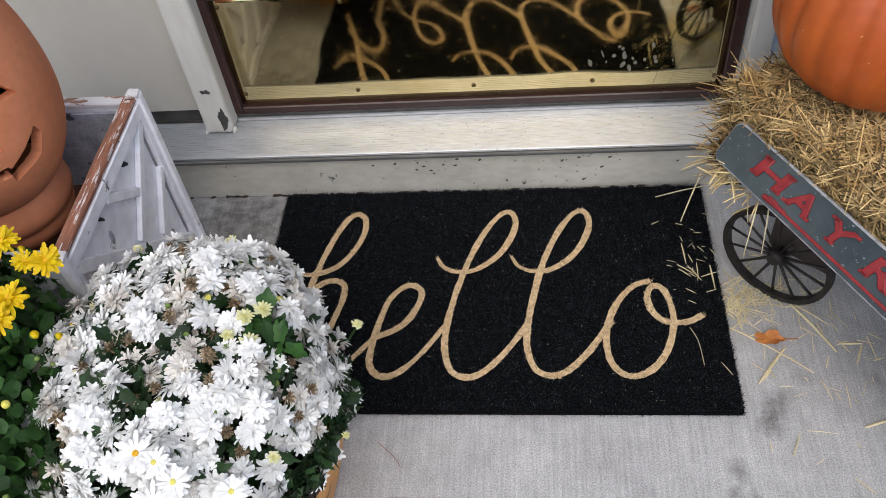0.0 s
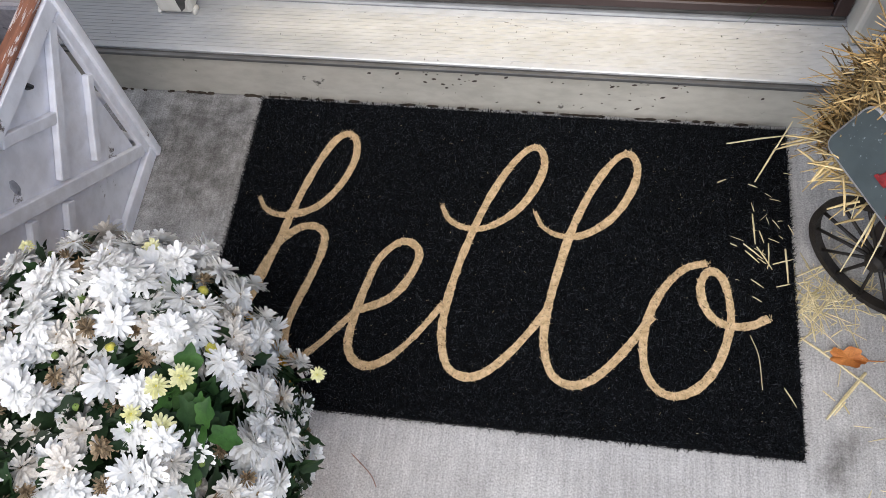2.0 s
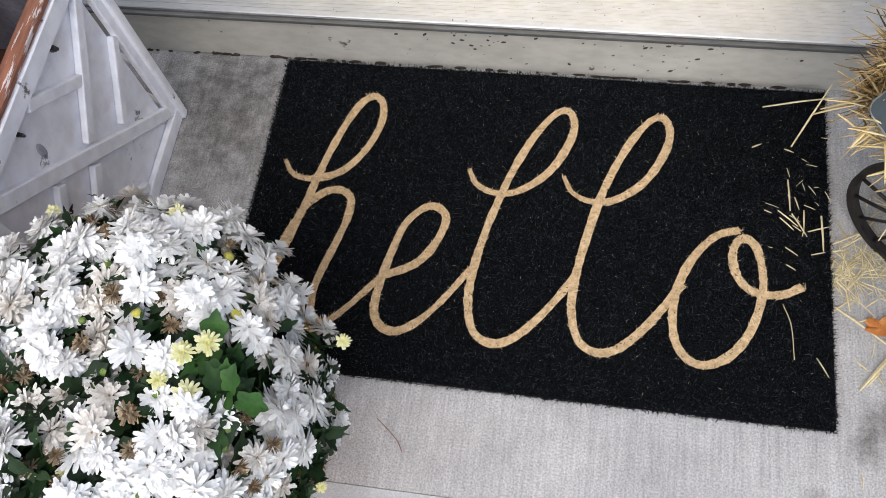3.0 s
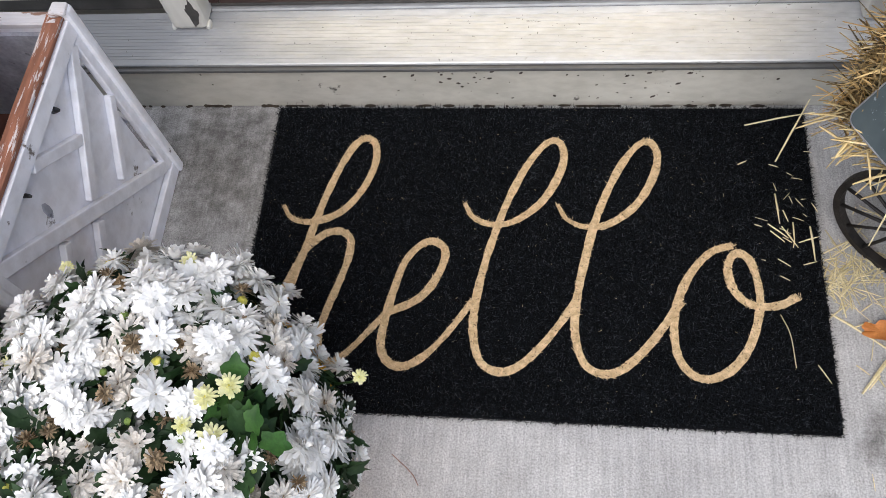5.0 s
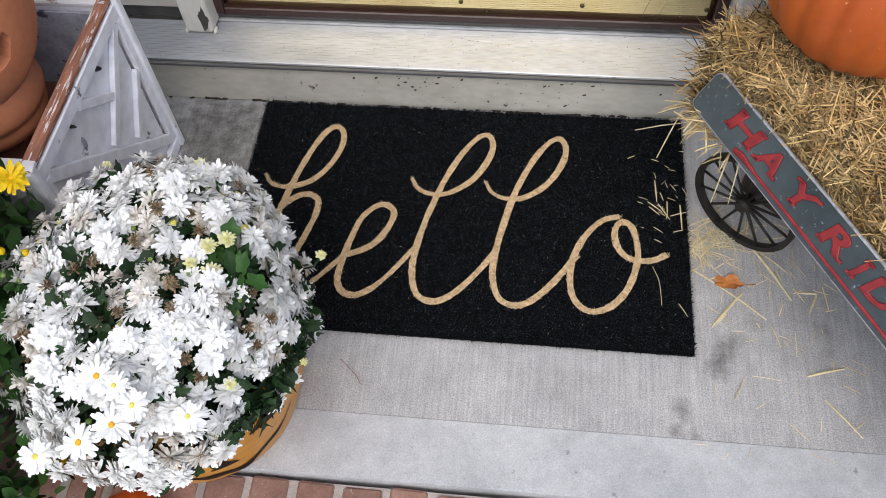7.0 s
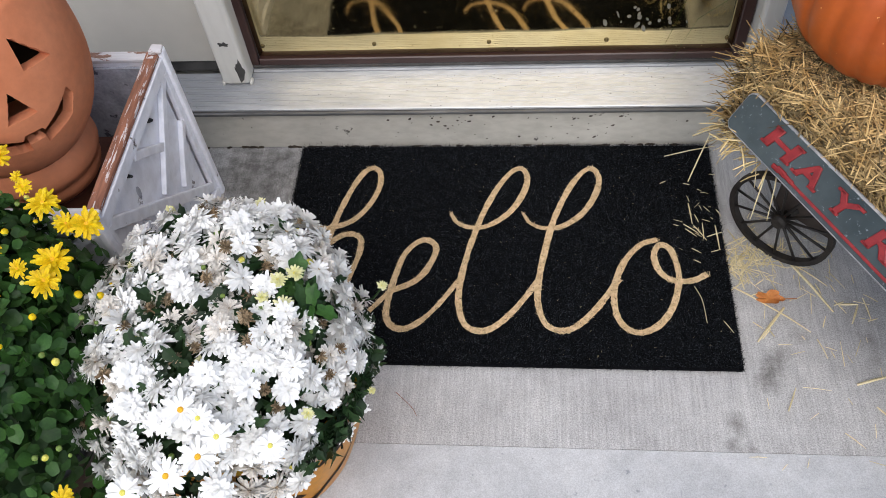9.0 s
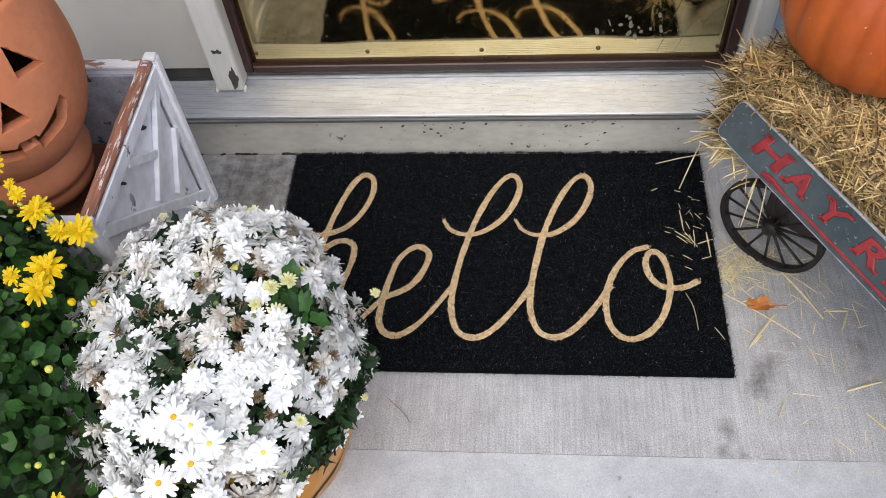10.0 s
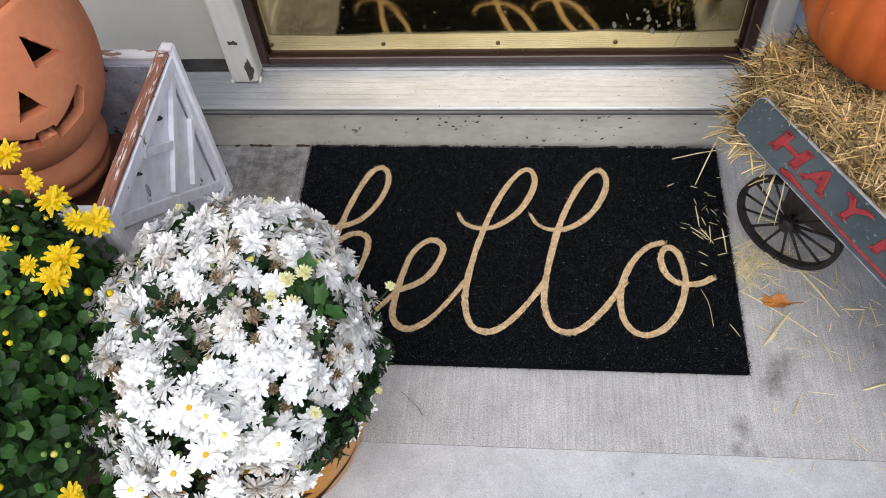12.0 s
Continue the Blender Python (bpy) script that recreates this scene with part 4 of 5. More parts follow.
for _ in range(60):
    p = Vector((rnd.uniform(-0.03, 0.09), rnd.uniform(-0.0, 0.03), rnd.uniform(0.235, 0.265)))
    blade(vs, fs, p, Vector((rnd.gauss(-0.5, 0.5), rnd.gauss(-0.3, 0.5), rnd.gauss(-0.35, 0.35))), Vector((0, 0, 1)), rnd.uniform(0.022, 0.05), rnd.uniform(0.0009, 0.0018), 0.1)
tagged(from_lists("straw_fringe", vs, fs, [STRAW_END], bale, "pale straw ends sticking out of the bale"), kind="stuff")


def stalk(a, b, w, material, label, sag=0.0, name="straw_stalk"):
    vs, fs = [], []
    a, b = Vector(a), Vector(b)
    blade(vs, fs, a, b - a, Vector((0, 0, 1)), (b - a).length, w, sag)
    return tagged(from_lists(name, vs, fs, [material]), label, "straw", "fallen straw stalks")


M = MAT_H + 0.004
ON_MAT = "thin pale bit of straw lying on the black doormat"
for a, b, w in (((0.298, -0.036, 0.021), (0.39, -0.022, 0.034), 0.0014), ((0.335, -0.093, M), (0.372, -0.03, 0.075), 0.0013)):
    stalk(a, b, w, PALE_STRAW, "long straw sticking out of the hay over the doormat", 0.04)
for x0, y0, x1, y1, w in ((0.33, -0.143, 0.332, -0.189, 0.0012), (0.334, -0.192, 0.352, -0.224, 0.0011), (0.37, -0.192, 0.371, -0.242, 0.0014), (0.353, -0.216, 0.379, -0.207, 0.001), (0.326, -0.264, 0.337, -0.271, 0.0009),
                          (0.356, -0.248, 0.373, -0.243, 0.0009), (0.359, -0.382, 0.372, -0.405, 0.0008), (0.285, -0.098, 0.297, -0.092, 0.0011), (0.326, -0.097, 0.338, -0.102, 0.001), (0.317, -0.189, 0.341, -0.21, 0.0011),
                          (0.319, -0.199, 0.336, -0.216, 0.001), (0.349, -0.186, 0.348, -0.216, 0.001), (0.3, -0.19, 0.309, -0.194, 0.0009), (0.338, -0.168, 0.343, -0.186, 0.0009), (0.325, -0.24, 0.34, -0.251, 0.0009)):
    stalk((x0, y0, M), (x1, y1, M + 0.001), w, PALE_STRAW, ON_MAT, 0.04)
bm = bmesh.new()
tube(bm, spline([(0.321, -0.318, M + 0.001), (0.33, -0.345, M + 0.002), (0.333, -0.387, M + 0.001)], 5), 0.0006, 5)
tagged(part("straw_stalk", bm, PALE_STRAW), "thin bent grass stem lying on the black doormat", "straw", "fallen straw stalks")
for x0, y0, x1, y1, w in ((0.386, -0.309, 0.43, -0.34, 0.0019), (0.43, -0.34, 0.495, -0.393, 0.0017), (0.461, -0.348, 0.41, -0.412, 0.0024), (0.48, -0.252, 0.537, -0.355, 0.0027), (0.494, -0.266, 0.537, -0.306, 0.0016),
                          (0.539, -0.343, 0.556, -0.336, 0.0014), (0.548, -0.341, 0.577, -0.341, 0.0023), (0.576, -0.343, 0.56, -0.378, 0.0018), (0.408, -0.376, 0.422, -0.388, 0.0011), (0.479, -0.4, 0.483, -0.408, 0.0011),
                          (0.544, -0.484, 0.6, -0.467, 0.0024), (0.587, -0.328, 0.591, -0.369, 0.0014), (0.585, -0.372, 0.601, -0.367, 0.0014), (0.51, -0.419, 0.527, -0.426, 0.0008), (0.541, -0.303, 0.547, -0.318, 0.001),
                          (0.579, -0.283, 0.579, -0.3, 0.0009), (0.44, -0.288, 0.46, -0.284, 0.0008), (0.401, -0.29, 0.404, -0.314, 0.0014), (0.385, -0.225, 0.43, -0.2, 0.0013), (0.412, -0.215, 0.44, -0.185, 0.0014), (0.565, -0.52, 0.61, -0.575, 0.0018)):
    stalk((x0, y0, 0.0035), (x1, y1, 0.004), w, PALE_STRAW, "pale straw stalk fallen on the concrete beside the wagon", 0.05)
for a, b in (((0.385, -0.19, 0.26), (0.4, -0.225, 0.16)), ((0.4, -0.245, 0.262), (0.382, -0.292, 0.165)), ((0.41, -0.25, 0.262), (0.408, -0.29, 0.16)), ((0.34, -0.155, 0.235), (0.42, -0.235, 0.222))):
    stalk(a, b, 0.0011, PALE_STRAW, "long pale straw hanging down over the wagon wheel", 0.08)
stalk((0.405, 0.045, 0.335), (0.3, 0.085, 0.14), 0.0008, LEAF, "thin green grass blade sticking out of the hay", 0.2, "grass_blade")
stalk((0.455, 0.03, 0.37), (0.452, 0.05, 0.46), 0.0014, PALE_STRAW, "straw stalk standing upright behind the hay", 0.0)
vs, fs = [], []
for _ in range(260):
    u = rnd.random()
    if u < 0.3:
        x, y = rnd.gauss(0.402, 0.012), rnd.gauss(-0.265, 0.016)
    elif u < 0.52:
        x, y = rnd.gauss(0.445, 0.02), rnd.gauss(-0.243, 0.012)
    elif u < 0.75:
        x, y = rnd.gauss(0.46, 0.06), rnd.gauss(-0.25, 0.05)
    else:
        x, y = rnd.uniform(0.38, 0.75), rnd.uniform(-0.62, -0.2)
    onmat = x < MAT_W / 2 + 0.002
    if onmat and (x < 0.355 or y < -0.26 or rnd.random() < 0.6):
        continue
    a = rnd.uniform(0, 2 * math.pi)
    blade(vs, fs, Vector((x, y, (MAT_H + 0.004 if onmat else 0.0015) + rnd.uniform(0, 0.003))), Vector((math.cos(a), math.sin(a), rnd.uniform(-0.03, 0.06))), Vector((0, 0, 1)), rnd.uniform(0.008, 0.045), rnd.uniform(0.0005, 0.0013), rnd.uniform(0, 0.1))
for _ in range(18):
    x, y, a = rnd.gauss(0.34, 0.025), rnd.gauss(-0.17, 0.035), rnd.uniform(0, 6.28)
    blade(vs, fs, Vector((x, y, M)), Vector((math.cos(a), math.sin(a), 0.02)), Vector((0, 0, 1)), rnd.uniform(0.005, 0.018), rnd.uniform(0.0004, 0.0008), 0.05)
tagged(from_lists("loose_straw", vs, fs, [PALE_STRAW]), "bits of straw scattered over the concrete and mat", "straw", kind="stuff")

# ---- pumpkins ----
def pumpkin(m, R, squash, ribs, label, tilt=0):
    def wob(a, z):
        s = abs(math.sin(a * ribs / 2 + 0.35 * math.sin(a * 3)))
        return 1.0 - 0.04 * (1 - s) ** 2 + 0.012 * math.sin(a * 2 + 1)
    prof = []
    for k in range(37):
        a = -math.pi / 2 + math.pi * k / 36
        r = R * math.cos(a) ** 0.85 if math.cos(a) > 0 else 0.0
        z = R * squash * math.sin(a) * (1 - 0.16 * math.exp(-((r / R) / 0.25) ** 2))
        prof.append((max(r, 0.0006), z))
    top = thing("pumpkin", m, label, "pumpkin")
    part("shell", lathe(prof, 150, wob), PUMPKIN, top, smooth=True)
    bm = bmesh.new()
    h = R * squash * 0.8
    line = [(0, 0, h), (0.004, 0, h + R * 0.12), (R * 0.1, R * 0.03, h + R * 0.3), (R * 0.2, R * 0.05, h + R * 0.42)]
    tube(bm, line, [R * 0.2, R * 0.11, R * 0.08, R * 0.09], 10)
    part("stem", bm, STEM, top)
    return top


pumpkin(pose(0.539, -0.148, 0.489, 4, -3, 20), 0.148, 0.9, 22, "large ribbed orange pumpkin sitting on the hay bale")
pumpkin(pose(-0.4, -0.798, 0.032, 0, 0, 50), 0.052, 0.78, 16, "small orange pumpkin on the brick edge before the bucket")

# ---- fallen leaf and twig ----
bm = bmesh.new()
outline = []
for k in range(40):
    a = 2 * math.pi * k / 40
    r = 0.5 + 0.2 * abs(math.cos(2.5 * a)) + 0.05 * math.sin(9 * a)
    x, y = 0.034 * r * 1.25 * math.cos(a), 0.034 * r * 0.72 * math.sin(a)
    outline.append(bm.verts.new((x, y, 0.003 + 0.006 * abs(y) / 0.02 + 0.004 * math.sin(x * 130))))
mid = bm.verts.new((0, 0, 0.002))
for k in range(40):
    bm.faces.new((mid, outline[k], outline[(k + 1) % 40]))
tube(bm, [(0.026, 0, 0.004), (0.04, 0.001, 0.006), (0.052, 0.004, 0.003)], [0.0012, 0.0009, 0.0008], 5)
tagged(part("dry_leaf", bm, OAK, None, "", True, pose(0.441, -0.331, 0.002, 0, 0, -5) @ Matrix.Scale(0.82, 4)), "dry curled orange autumn leaf on the concrete", "leaf")
bm = bmesh.new()
tube(bm, spline([(-0.155, -0.515, 0.012), (-0.13, -0.535, 0.003), (-0.12, -0.55, 0.003)], 4), 0.0005, 5)
tagged(part("twig", bm, TWIG), "thin reddish twig on the concrete beside the bucket", "twig")

# ---- bucket and pot ----
WX, WY = -0.355, -0.586
bucket = thing("metal_bucket", pose(WX, WY, 0.004, -3.5, 3.5, 0), "orange enamel jack-o'-lantern bucket with black painted mouth", "bucket")


def bucket_r(z):
    return 0.141 + 0.031 * math.sin(math.pi / 2 * min(1.0, z / 0.2))


bm = lathe([(0.0005, 0.004), (0.135, 0.004), (0.138, 0.0), (0.1405, 0.004)] + [(bucket_r(z / 100), z / 100) for z in range(1, 24)] + [(0.167, 0.231), (0.13, 0.02), (0.0005, 0.02)], 64)
part("body", bm, ORANGE_TIN, bucket, smooth=True)
bm = bmesh.new()
ring = [(0.1725 * math.cos(radians(6 * k)), 0.1725 * math.sin(radians(6 * k)), 0.233) for k in range(61)]
tube(bm, ring, 0.0048, 8)
part("rolled_rim", bm, YELLOW_TIN, bucket, "rolled yellow rim")


def painted(name, poly, label):
    """A painted shape that follows the bucket's wall; poly holds upper and lower heights by azimuth."""
    bm = bmesh.new()
    last = None
    for a, zt, zb in poly:
        pair = []
        for z in (zt, (zt + zb) / 2, zb):
            r = bucket_r(z) + 0.0007
            pair.append(bm.verts.new((r * math.cos(radians(a)), r * math.sin(radians(a)), z)))
        if last:
            for j in range(2):
                bm.faces.new((last[j], pair[j], pair[j + 1], last[j + 1]))
        last = pair
    bmesh.ops.solidify(bm, geom=bm.faces[:], thickness=0.0006)
    bmesh.ops.recalc_face_normals(bm, faces=bm.faces[:])
    part(name, bm, BLACK_PAINT, bucket, label)


def mouth(k):
    a = -92 + 74 * k
    z = 0.03 + 0.085 * (2 * k - 1) ** 2 + 0.007 * math.sin(k * 19)
    h = 0.006 + 0.016 * math.sin(math.pi * min(1, k * 1.05)) + 0.006 * max(0, math.sin(k * 24))
    return (a, z + h * 0.5, z - h * 0.5)


painted("mouth", [mouth(k / 40) for k in range(41)], "black painted wavy mouth")
painted("nose", [(-66 + k, 0.075 + 0.03 * min(k, 14 - k) / 7 + 0.003, 0.075) for k in range(15)], "black painted nose")
painted("eye", [(-44 + k, 0.15 + 0.03 * min(k, 18 - k) / 9 + 0.003, 0.148) for k in range(19)], "black painted eye")
painted("eye", [(-102 + k, 0.15 + 0.03 * min(k, 18 - k) / 9 + 0.003, 0.148) for k in range(19)], "black painted eye")
part("soil", lathe([(0.0005, 0.2), (0.158, 0.196), (0.155, 0.18), (0.0005, 0.17)], 32), SOIL, bucket)

YX, YY = -0.65, -0.66
pot = thing("plant_pot", pose(YX, YY, 0), "black plastic nursery pot under the yellow flowers", "plant pot")
part("body", lathe([(0.0005, 0.003), (0.112, 0.003), (0.115, 0.0), (0.118, 0.004), (0.145, 0.205), (0.152, 0.207), (0.153, 0.226), (0.146, 0.228), (0.14, 0.205), (0.112, 0.012), (0.0005, 0.012)], 48), PLASTIC, pot, smooth=True)
part("soil", lathe([(0.0005, 0.205), (0.138, 0.2), (0.13, 0.16), (0.0005, 0.15)], 32), SOIL, pot)


# ---- flowers ----
def petal_flower(name, seed, rings, petals, centre, centre_r):
    """rings: (count, length, width, lift in degrees, start radius)."""
    q = random.Random(seed)
    vs, fs, ms = [], [], []
    for n, (count, L, w, lift, r0) in enumerate(rings):
        for k in range(count):
            a = 2 * math.pi * (k + 0.5 * (n % 2)) / count + q.uniform(-0.17, 0.17)
            e = radians(lift + q.uniform(-20, 20))
            l = L * q.uniform(0.72, 1.12)
            ww = w * q.uniform(0.8, 1.15)
            curl = q.uniform(-0.3, 0.12)
            base_p = Vector((r0 * math.cos(a), r0 * math.sin(a), 0.0015 * n))
            d = Vector((math.cos(a) * math.cos(e), math.sin(a) * math.cos(e), math.sin(e)))
            s = Vector((-math.sin(a), math.cos(a), 0))
            u = d.cross(s) * -1
            i = len(vs)
            for t, k2 in ((0, 0.4), (0.45, 0.95), (0.82, 1.0), (1.0, 0.55)):
                c = base_p + d * l * t + Vector((0, 0, 1)) * curl * l * t * t
                for sd, h in ((-1, 0.13), (0, 0), (1, 0.13)):
                    vs.append(tuple(c + s * sd * ww * 0.5 * k2 + Vector((0, 0, h * ww * 0.5 * k2))))
            for t in range(3):
                for j in range(2):
                    b = i + t * 3 + j
                    fs.append((b, b + 1, b + 4, b + 3))
                    ms.append(0)
    if centre_r:
        i = len(vs)
        for r, z in ((1, 0.001), (0.75, 0.0035), (0.35, 0.0042)):
            for k in range(10):
                vs.append((centre_r * r * math.cos(k * 0.628), centre_r * r * math.sin(k * 0.628), z))
        vs.append((0, 0, 0.0038))
        for t in range(2):
            for k in range(10):
                j = (k + 1) % 10
                fs.append((i + t * 10 + k, i + t * 10 + j, i + t * 10 + 10 + j, i + t * 10 + 10 + k))
                ms.append(1)
        for k in range(10):
            fs.append((i + 20 + k, i + 20 + (k + 1) % 10, i + 30))
            ms.append(1)
    me = bpy.data.meshes.new(name)
    me.from_pydata(vs, [], fs)
    me.materials.append(petals)
    me.materials.append(centre)
    me.polygons.foreach_set("material_index", ms)
    return me


daisies = [petal_flower("flower", 10 + k, [(24, 0.0205, 0.0052, 0, 0.003), (20, 0.018, 0.005, 12, 0.003)], PETAL, GOLD if k % 2 else LEMON, 0.0042) for k in range(4)]
doubles = [petal_flower("flower", 30 + k, [(24, 0.0205, 0.0055, -12, 0.002), (22, 0.019, 0.0054, 2, 0.002), (19, 0.0165, 0.0052, 16, 0.0015), (15, 0.0135, 0.005, 32, 0.001), (9, 0.0095, 0.0045, 56, 0.0008)], PETAL, LEMON, 0.0) for k in range(6)]
tired = [petal_flower("flower", 50 + k, [(22, 0.0195, 0.0048, -20, 0.002), (19, 0.018, 0.0046, 0, 0.002), (16, 0.015, 0.0042, 28, 0.001), (10, 0.011, 0.0036, 56, 0.001)], TIRED if k % 2 else PETAL, WITHERED, 0.003) for k in range(4)]
dead = [petal_flower("flower", 70 + k, [(18, 0.0145, 0.003, 8, 0.001), (16, 0.0135, 0.0028, 38, 0.001), (12, 0.011, 0.0026, 64, 0.001)], WITHERED, WITHERED, 0.004) for k in range(3)]
yellows = [petal_flower("flower", 90 + k, [(19, 0.0235, 0.006, 2, 0.003), (16, 0.02, 0.0056, 16, 0.003), (10, 0.013, 0.005, 38, 0.002)], YELLOW, GOLD, 0.0046) for k in range(3)]


lemons = petal_flower("flower", 130, [(16, 0.0215, 0.006, 12, 0.002), (14, 0.0175, 0.0056, 34, 0.002), (9, 0.012, 0.005, 58, 0.001)], PALE_LEMON, LEMON, 0.006)


def bud_mesh(name, r, material, tip):
    bm = lathe([(0.0004, -r), (r * 0.7, -r * 0.7), (r, 0), (r * 0.85, r * 0.5), (r * 0.45, r * 0.85), (0.0004, r * 0.8)], 10)
    for f in bm.faces:
        f.material_index = 1 if f.calc_center_median().z > r * 0.1 else 0
        f.smooth = True
    me = bpy.data.meshes.new(name)
    bm.to_mesh(me)
    bm.free()
    me.materials.append(BUD)
    me.materials.append(tip)
    return me


green_bud = bud_mesh("bud", 0.0048, BUD, BUD)
lemon_bud = bud_mesh("bud", 0.0062, BUD, LEMON)
yellow_bud = bud_mesh("bud", 0.0066, BUD, YELLOW)


def dome(cx, cy, rx, ry, z0, hh, bulges=()):
    """A mounded plant: gives the place and the outward direction at a bearing and a distance from the middle."""
    def at(a, rho, k=1.0):
        lump = 1 + 0.06 * noise.noise((math.cos(a) * 2, math.sin(a) * 2, rho * 2 + cx * 9))
        for mid, wide, amount in bulges:
            lump += amount * math.exp(-(((a - mid + math.pi) % (2 * math.pi) - math.pi) / wide) ** 2) * min(1.0, rho) ** 2
        h = (max(0.0, 1 - rho ** 4)) ** 0.4 if rho < 1 else -(rho - 1) * 1.6
        p = Vector((cx + rx * lump * min(rho, 1.04) * math.cos(a) * k, cy + ry * lump * min(rho, 1.04) * math.sin(a) * k, z0 + hh * h * k))
        tilt = min(1.0, rho) ** 3
        n = Vector((math.cos(a) * tilt * 1.5, math.sin(a) * tilt * 1.5, max(0.12, 1 - tilt * 0.75))).normalized()
        return p, n
    return at


def leaf_cloud(name, where, count, size, lobes, material, parent, ratio, label, depth=0.82):
    vs, fs = [], []
    for _ in range(count):
        a = rnd.uniform(0, 2 * math.pi)
        rho = math.sqrt(rnd.random()) * 1.14
        p, n = where(a, rho, rnd.uniform(depth, 1.0))
        out = (n + Vector((rnd.gauss(0, 0.7), rnd.gauss(0, 0.7), rnd.gauss(0, 0.45)))).normalized()
        d = out.orthogonal().normalized()
        d.rotate(Matrix.Rotation(rnd.uniform(0, 6.28), 3, out))
        s = out.cross(d)
        L = size * rnd.uniform(0.55, 1.25)
        i = len(vs)
        vs.append(tuple(p))
        ring = []
        m = 20
        for k in range(m):
            t = 2 * math.pi * k / m
            r = 0.5 * (1 + lobes * math.cos(5 * t))
            x, y = (0.5 + r * math.cos(t)) * L, r * math.sin(t) * L * ratio
            vs.append(tuple(p + d * x + s * y + out * (0.22 * abs(y) - 0.35 * x * x / max(L, 1e-4) * 0.5)))
        vs[i] = tuple(p + d * 0.45 * L - out * 0.04 * L)
        for k in range(m):
            fs.append((i, i + 1 + k, i + 1 + (k + 1) % m))
    ob = from_lists(name, vs, fs, [material], parent, label, smooth=True)
    return tagged(ob, kind="stuff")


def facing(p, n, scale, spin):
    q = n.to_track_quat("Z", "Y").to_matrix().to_4x4()
    return Matrix.Translation(p) @ q @ pose(0, 0, 0, 0, 0, spin) @ Matrix.Scale(scale, 4)


# Added dark dome that blocks see-through and stands in for shade between leaves.
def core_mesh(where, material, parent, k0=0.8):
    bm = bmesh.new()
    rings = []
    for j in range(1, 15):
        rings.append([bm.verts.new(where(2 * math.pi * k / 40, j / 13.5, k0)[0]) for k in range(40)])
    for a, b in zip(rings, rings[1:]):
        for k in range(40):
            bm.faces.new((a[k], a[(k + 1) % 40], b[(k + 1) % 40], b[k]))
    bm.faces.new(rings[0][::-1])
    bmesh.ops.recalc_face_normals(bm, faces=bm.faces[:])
    part("inner_growth", bm, material, parent, "dark filler dome for the shaded gaps between the leaves", True)


white = thing("white_chrysanthemum", Matrix(), "mounded white chrysanthemum, partly faded and brown, in the bucket", "flowering plant")
W_AT = dome(-0.346, -0.582, 0.17, 0.199, 0.232, 0.152, ((-0.75, 0.36, 0.03), (0.05, 0.3, 0.05), (-1.5, 0.5, -0.03), (2.75, 0.4, -0.07)))
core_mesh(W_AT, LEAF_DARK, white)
leaf_cloud("foliage", W_AT, 2600, 0.025, 0.22, LEAF_DARK, white, 0.55, "dark green lobed leaves")
def skirt(a, rho, k):
    p, n = W_AT(-0.8 + 1.25 * (a / 6.283), 1.0, 1.0)
    f = 1.02 + 0.06 * rho * rho
    return Vector((WX + (p.x - WX) * f, WY + (p.y - WY) * f, 0.272 - 0.03 * rho)), n


leaf_cloud("overhang", skirt, 250, 0.021, 0.22, LEAF_DARK, white, 0.55, "dark leaves hanging over the rim")
def tuft(a, rho, k):
    return Vector((-0.222 + 0.026 * rho * math.cos(a), -0.566 + 0.024 * rho * math.sin(a), 0.358 + 0.01 * k)), Vector((0.15, -0.25, 1)).normalized()


leaf_cloud("leaf_tuft", tuft, 26, 0.025, 0.18, LEAF, white, 0.72, "larger bright green leaves in a gap between the blooms")
placed = []
GAPS = [(-0.222, -0.565, 0.034), (-0.4, -0.47, 0.016), (-0.2, -0.68, 0.016), (-0.33, -0.76, 0.02), (-0.45, -0.62, 0.018)]
BROWN_SPOTS = [(-0.38, -0.6, 0.024), (-0.27, -0.62, 0.024), (-0.36, -0.44, 0.024), (-0.3, -0.53, 0.046), (-0.34, -0.66, 0.032), (-0.24, -0.46, 0.03), (-0.19, -0.62, 0.026), (-0.42, -0.7, 0.024), (-0.25, -0.69, 0.02)]
for x, y, z, k, sc in ((-0.323, -0.726, 0.388, 1, 1.0), (-0.3, -0.77, 0.368, 1, 1.0), (-0.283, -0.749, 0.373, 0, 0.9), (-0.333, -0.789, 0.36, 3, 1.0), (-0.304, -0.733, 0.383, 2, 0.8), (-0.382, -0.803, 0.345, 0, 0.95), (-0.43, -0.666, 0.365, 2, 0.9), (-0.23, -0.748, 0.35, 0, 0.85)):
    placed.append(Vector((x, y, z)))
    share("flower", daisies[k], white, facing(placed[-1], Vector((0.1, -0.3, 1)).normalized(), sc * 0.92, 40 * k))
tries = 0
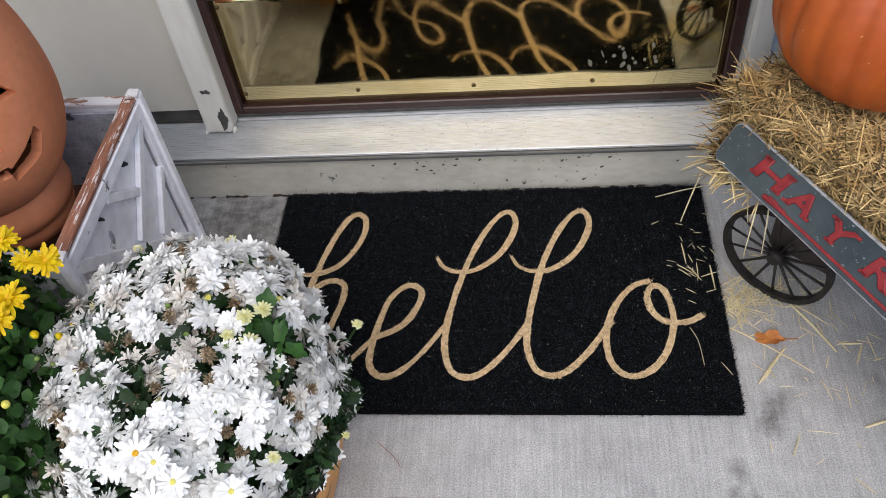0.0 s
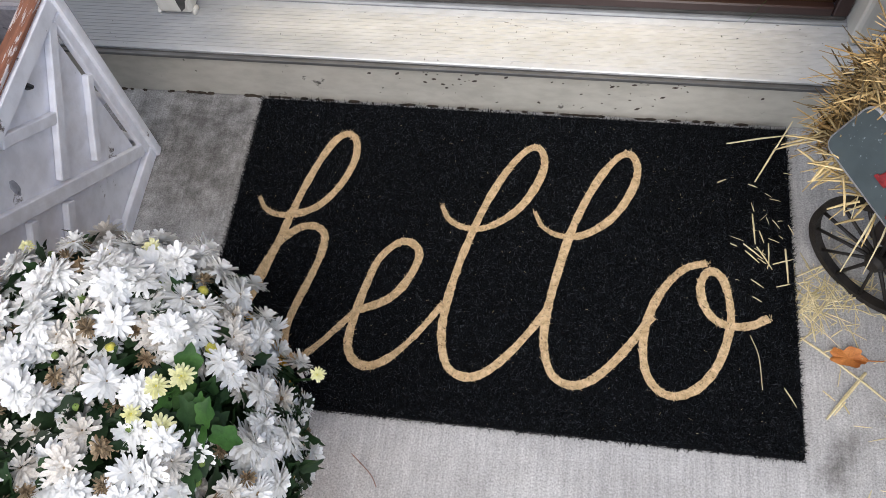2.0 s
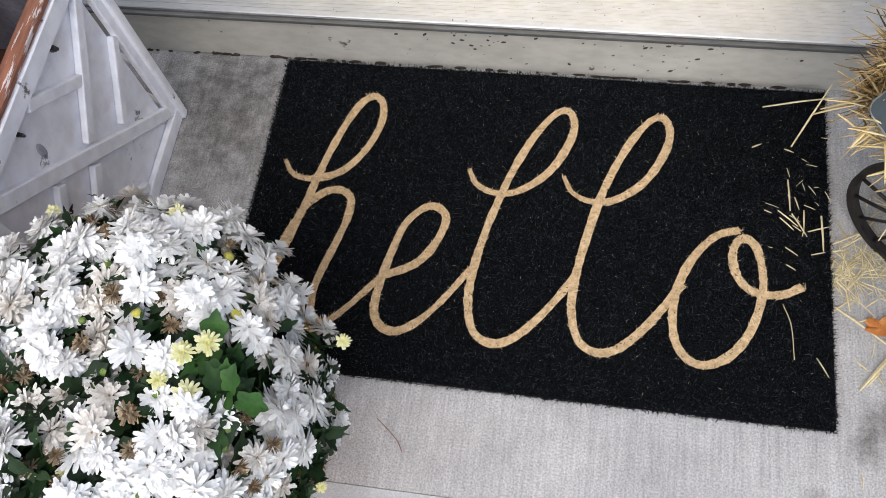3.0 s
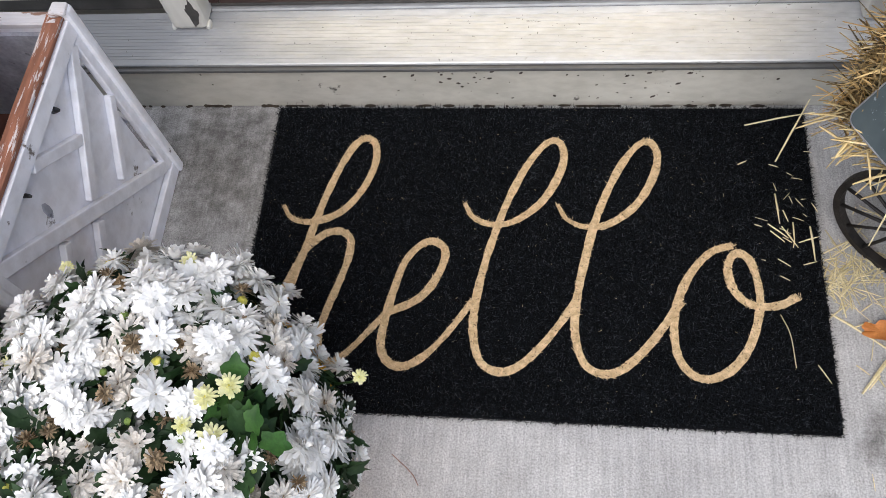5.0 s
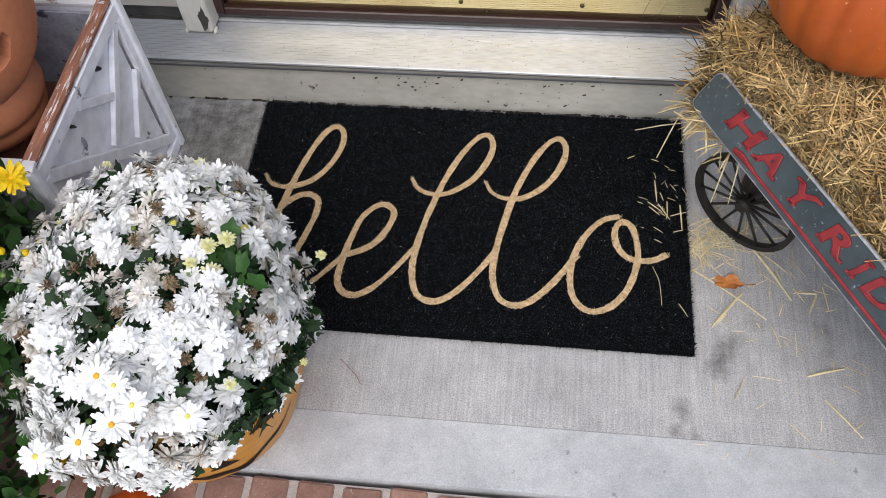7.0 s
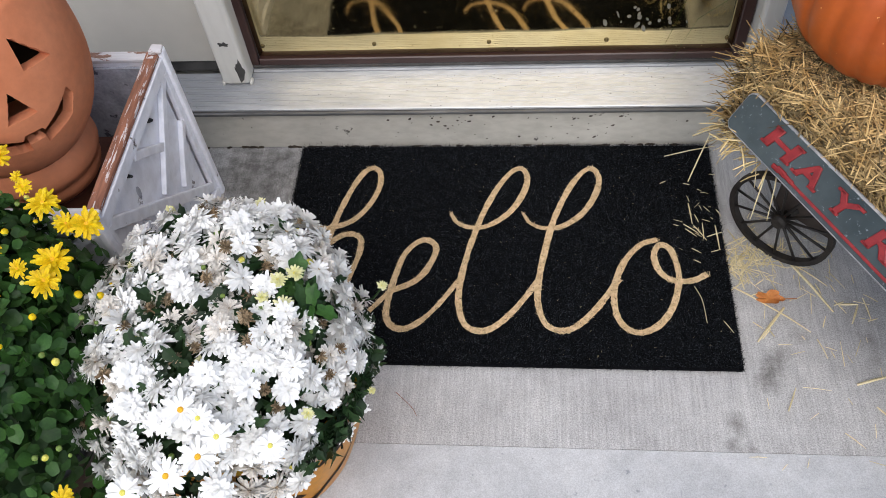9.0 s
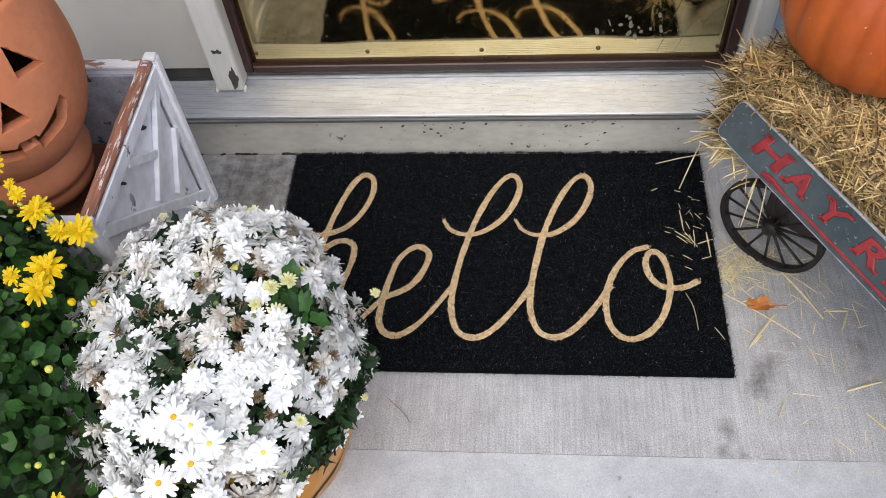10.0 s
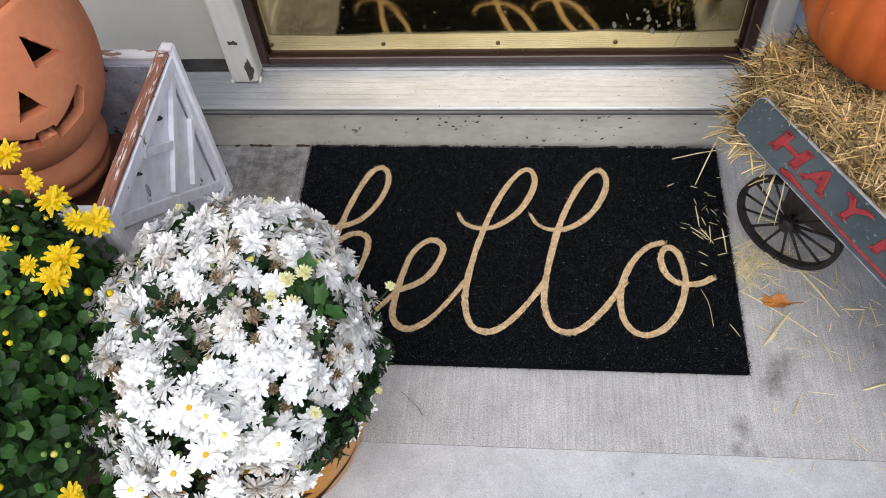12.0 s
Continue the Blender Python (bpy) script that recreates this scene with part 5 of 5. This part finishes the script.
while len(placed) < 368 and tries < 16000:
    tries += 1
    a = rnd.uniform(0, 2 * math.pi)
    rho = math.sqrt(rnd.random()) * 1.06
    if rnd.random() < 0.12:
        a, rho = rnd.uniform(-1.2, 0.3), rnd.uniform(0.93, 1.03)
    p, n = W_AT(a, rho, rnd.uniform(0.95, 1.06))
    if noise.noise((p.x * 30 + 4, p.y * 30, 2)) < -0.4 or any((p - q).length < 0.0155 + 0.011 * max(0.0, noise.noise((p.x * 22, p.y * 22, p.z * 22))) for q in placed) or any(math.hypot(p.x - x, p.y - y) < r for x, y, r in GAPS):
        continue
    placed.append(p)
    n = (n + Vector((rnd.gauss(0, 0.4), rnd.gauss(0, 0.4), rnd.gauss(0, 0.1)))).normalized()
    old = any(math.hypot(p.x - x, p.y - y) < r for x, y, r in BROWN_SPOTS)
    u = rnd.random()
    if old:
        me = rnd.choice(dead) if u < 0.5 else rnd.choice(tired)
    else:
        me = rnd.choice(doubles) if u < 0.68 else rnd.choice(tired) if u < 0.95 else rnd.choice(daisies) if u < 0.955 else rnd.choice(dead)
    share("flower", me, white, facing(p, n, rnd.uniform(0.74, 0.98) * (0.7 if me in dead else 1.0), rnd.uniform(0, 360)))
vs, fs = [], []
for _ in range(70):
    p, n = W_AT(rnd.uniform(0, 6.283), math.sqrt(rnd.random()) * 1.02, rnd.uniform(0.9, 0.965))
    if any(math.hypot(p.x - x, p.y - y) < r for x, y, r in GAPS):
        continue
    me = rnd.choice(tired)
    m = facing(p, (n + Vector((rnd.gauss(0, 0.5), rnd.gauss(0, 0.5), 0))).normalized(), rnd.uniform(0.6, 0.85), rnd.uniform(0, 360))
    i = len(vs)
    vs += [tuple(m @ v.co) for v in me.vertices]
    fs += [tuple(i + k for k in poly.vertices) for poly in me.polygons]
tagged(from_lists("faded_bloom", vs, fs, [TIRED], white, "faded cream blooms under the fresh ones"), kind="stuff")
for x, y, z, s in ((-0.139, -0.507, 0.3, 0.5), (-0.146, -0.631, 0.25, 0.35), (-0.229, -0.545, 0.384, 0.75), (-0.247, -0.556, 0.386, 0.7), (-0.236, -0.588, 0.382, 0.8), (-0.262, -0.58, 0.384, 0.55), (-0.39, -0.55, 0.375, 0.5), (-0.44, -0.53, 0.37, 0.5), (-0.37, -0.47, 0.37, 0.45), (-0.3, -0.42, 0.36, 0.55), (-0.42, -0.43, 0.36, 0.45), (-0.2, -0.7, 0.33, 0.5), (-0.32, -0.66, 0.375, 0.5)):
    share("flower", lemons, white, facing(Vector((x, y, z)), Vector((0.35, -0.1, 1)).normalized(), s * 0.68, rnd.uniform(0, 360)))
for _ in range(46):
    a, rho = rnd.uniform(0, 6.28), math.sqrt(rnd.random()) * 1.1
    p, n = W_AT(a, rho, 0.995)
    share("bud", rnd.choice((green_bud, green_bud, lemon_bud)), white, facing(p, n, rnd.uniform(0.7, 1.0), 0))
for a, b in (((-0.175, -0.5, 0.25), (-0.139, -0.507, 0.297)), ((-0.19, -0.63, 0.24), (-0.146, -0.631, 0.247))):
    bm = bmesh.new()
    tube(bm, [a, ((a[0] + b[0]) / 2, a[1], a[2] + 0.008), b], 0.0013, 5)
    part("stem", bm, LEAF, white)

yellow = thing("yellow_chrysanthemum", Matrix(), "bushy green chrysanthemum with few yellow flowers and many buds", "flowering plant")
Y_AT = dome(YX, YY, 0.222, 0.262, 0.21, 0.248)
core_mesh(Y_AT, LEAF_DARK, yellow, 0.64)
leaf_cloud("foliage", Y_AT, 8200, 0.0195, 0.07, LEAF, yellow, 0.78, "rounded mid-green leaves", 0.7)
for x, y, z, s in ((-0.466, -0.523, 0.45, 0.9), (-0.491, -0.523, 0.45, 0.68), (-0.489, -0.575, 0.45, 1.0), (-0.49, -0.603, 0.45, 0.85), (-0.527, -0.587, 0.45, 0.55), (-0.53, -0.492, 0.45, 0.9), (-0.565, -0.466, 0.45, 0.5), (-0.619, -0.417, 0.45, 0.85), (-0.571, -0.56, 0.45, 0.6), (-0.398, -0.841, 0.43, 0.6), (-0.58, -0.45, 0.45, 0.35)):
    share("flower", rnd.choice(yellows), yellow, facing(Vector((x, y, z)), Vector((rnd.gauss(0.25, 0.15), rnd.gauss(-0.3, 0.15), 1)).normalized(), s * 0.85, rnd.uniform(0, 360)))
for _ in range(150):
    a, rho = rnd.uniform(0, 6.28), math.sqrt(rnd.random()) * 1.08
    p, n = Y_AT(a, rho, rnd.uniform(0.99, 1.035))
    share("bud", rnd.choice((yellow_bud, yellow_bud, yellow_bud, lemon_bud, green_bud)), yellow, facing(p + n * 0.008, n, rnd.uniform(0.45, 0.8), 0))
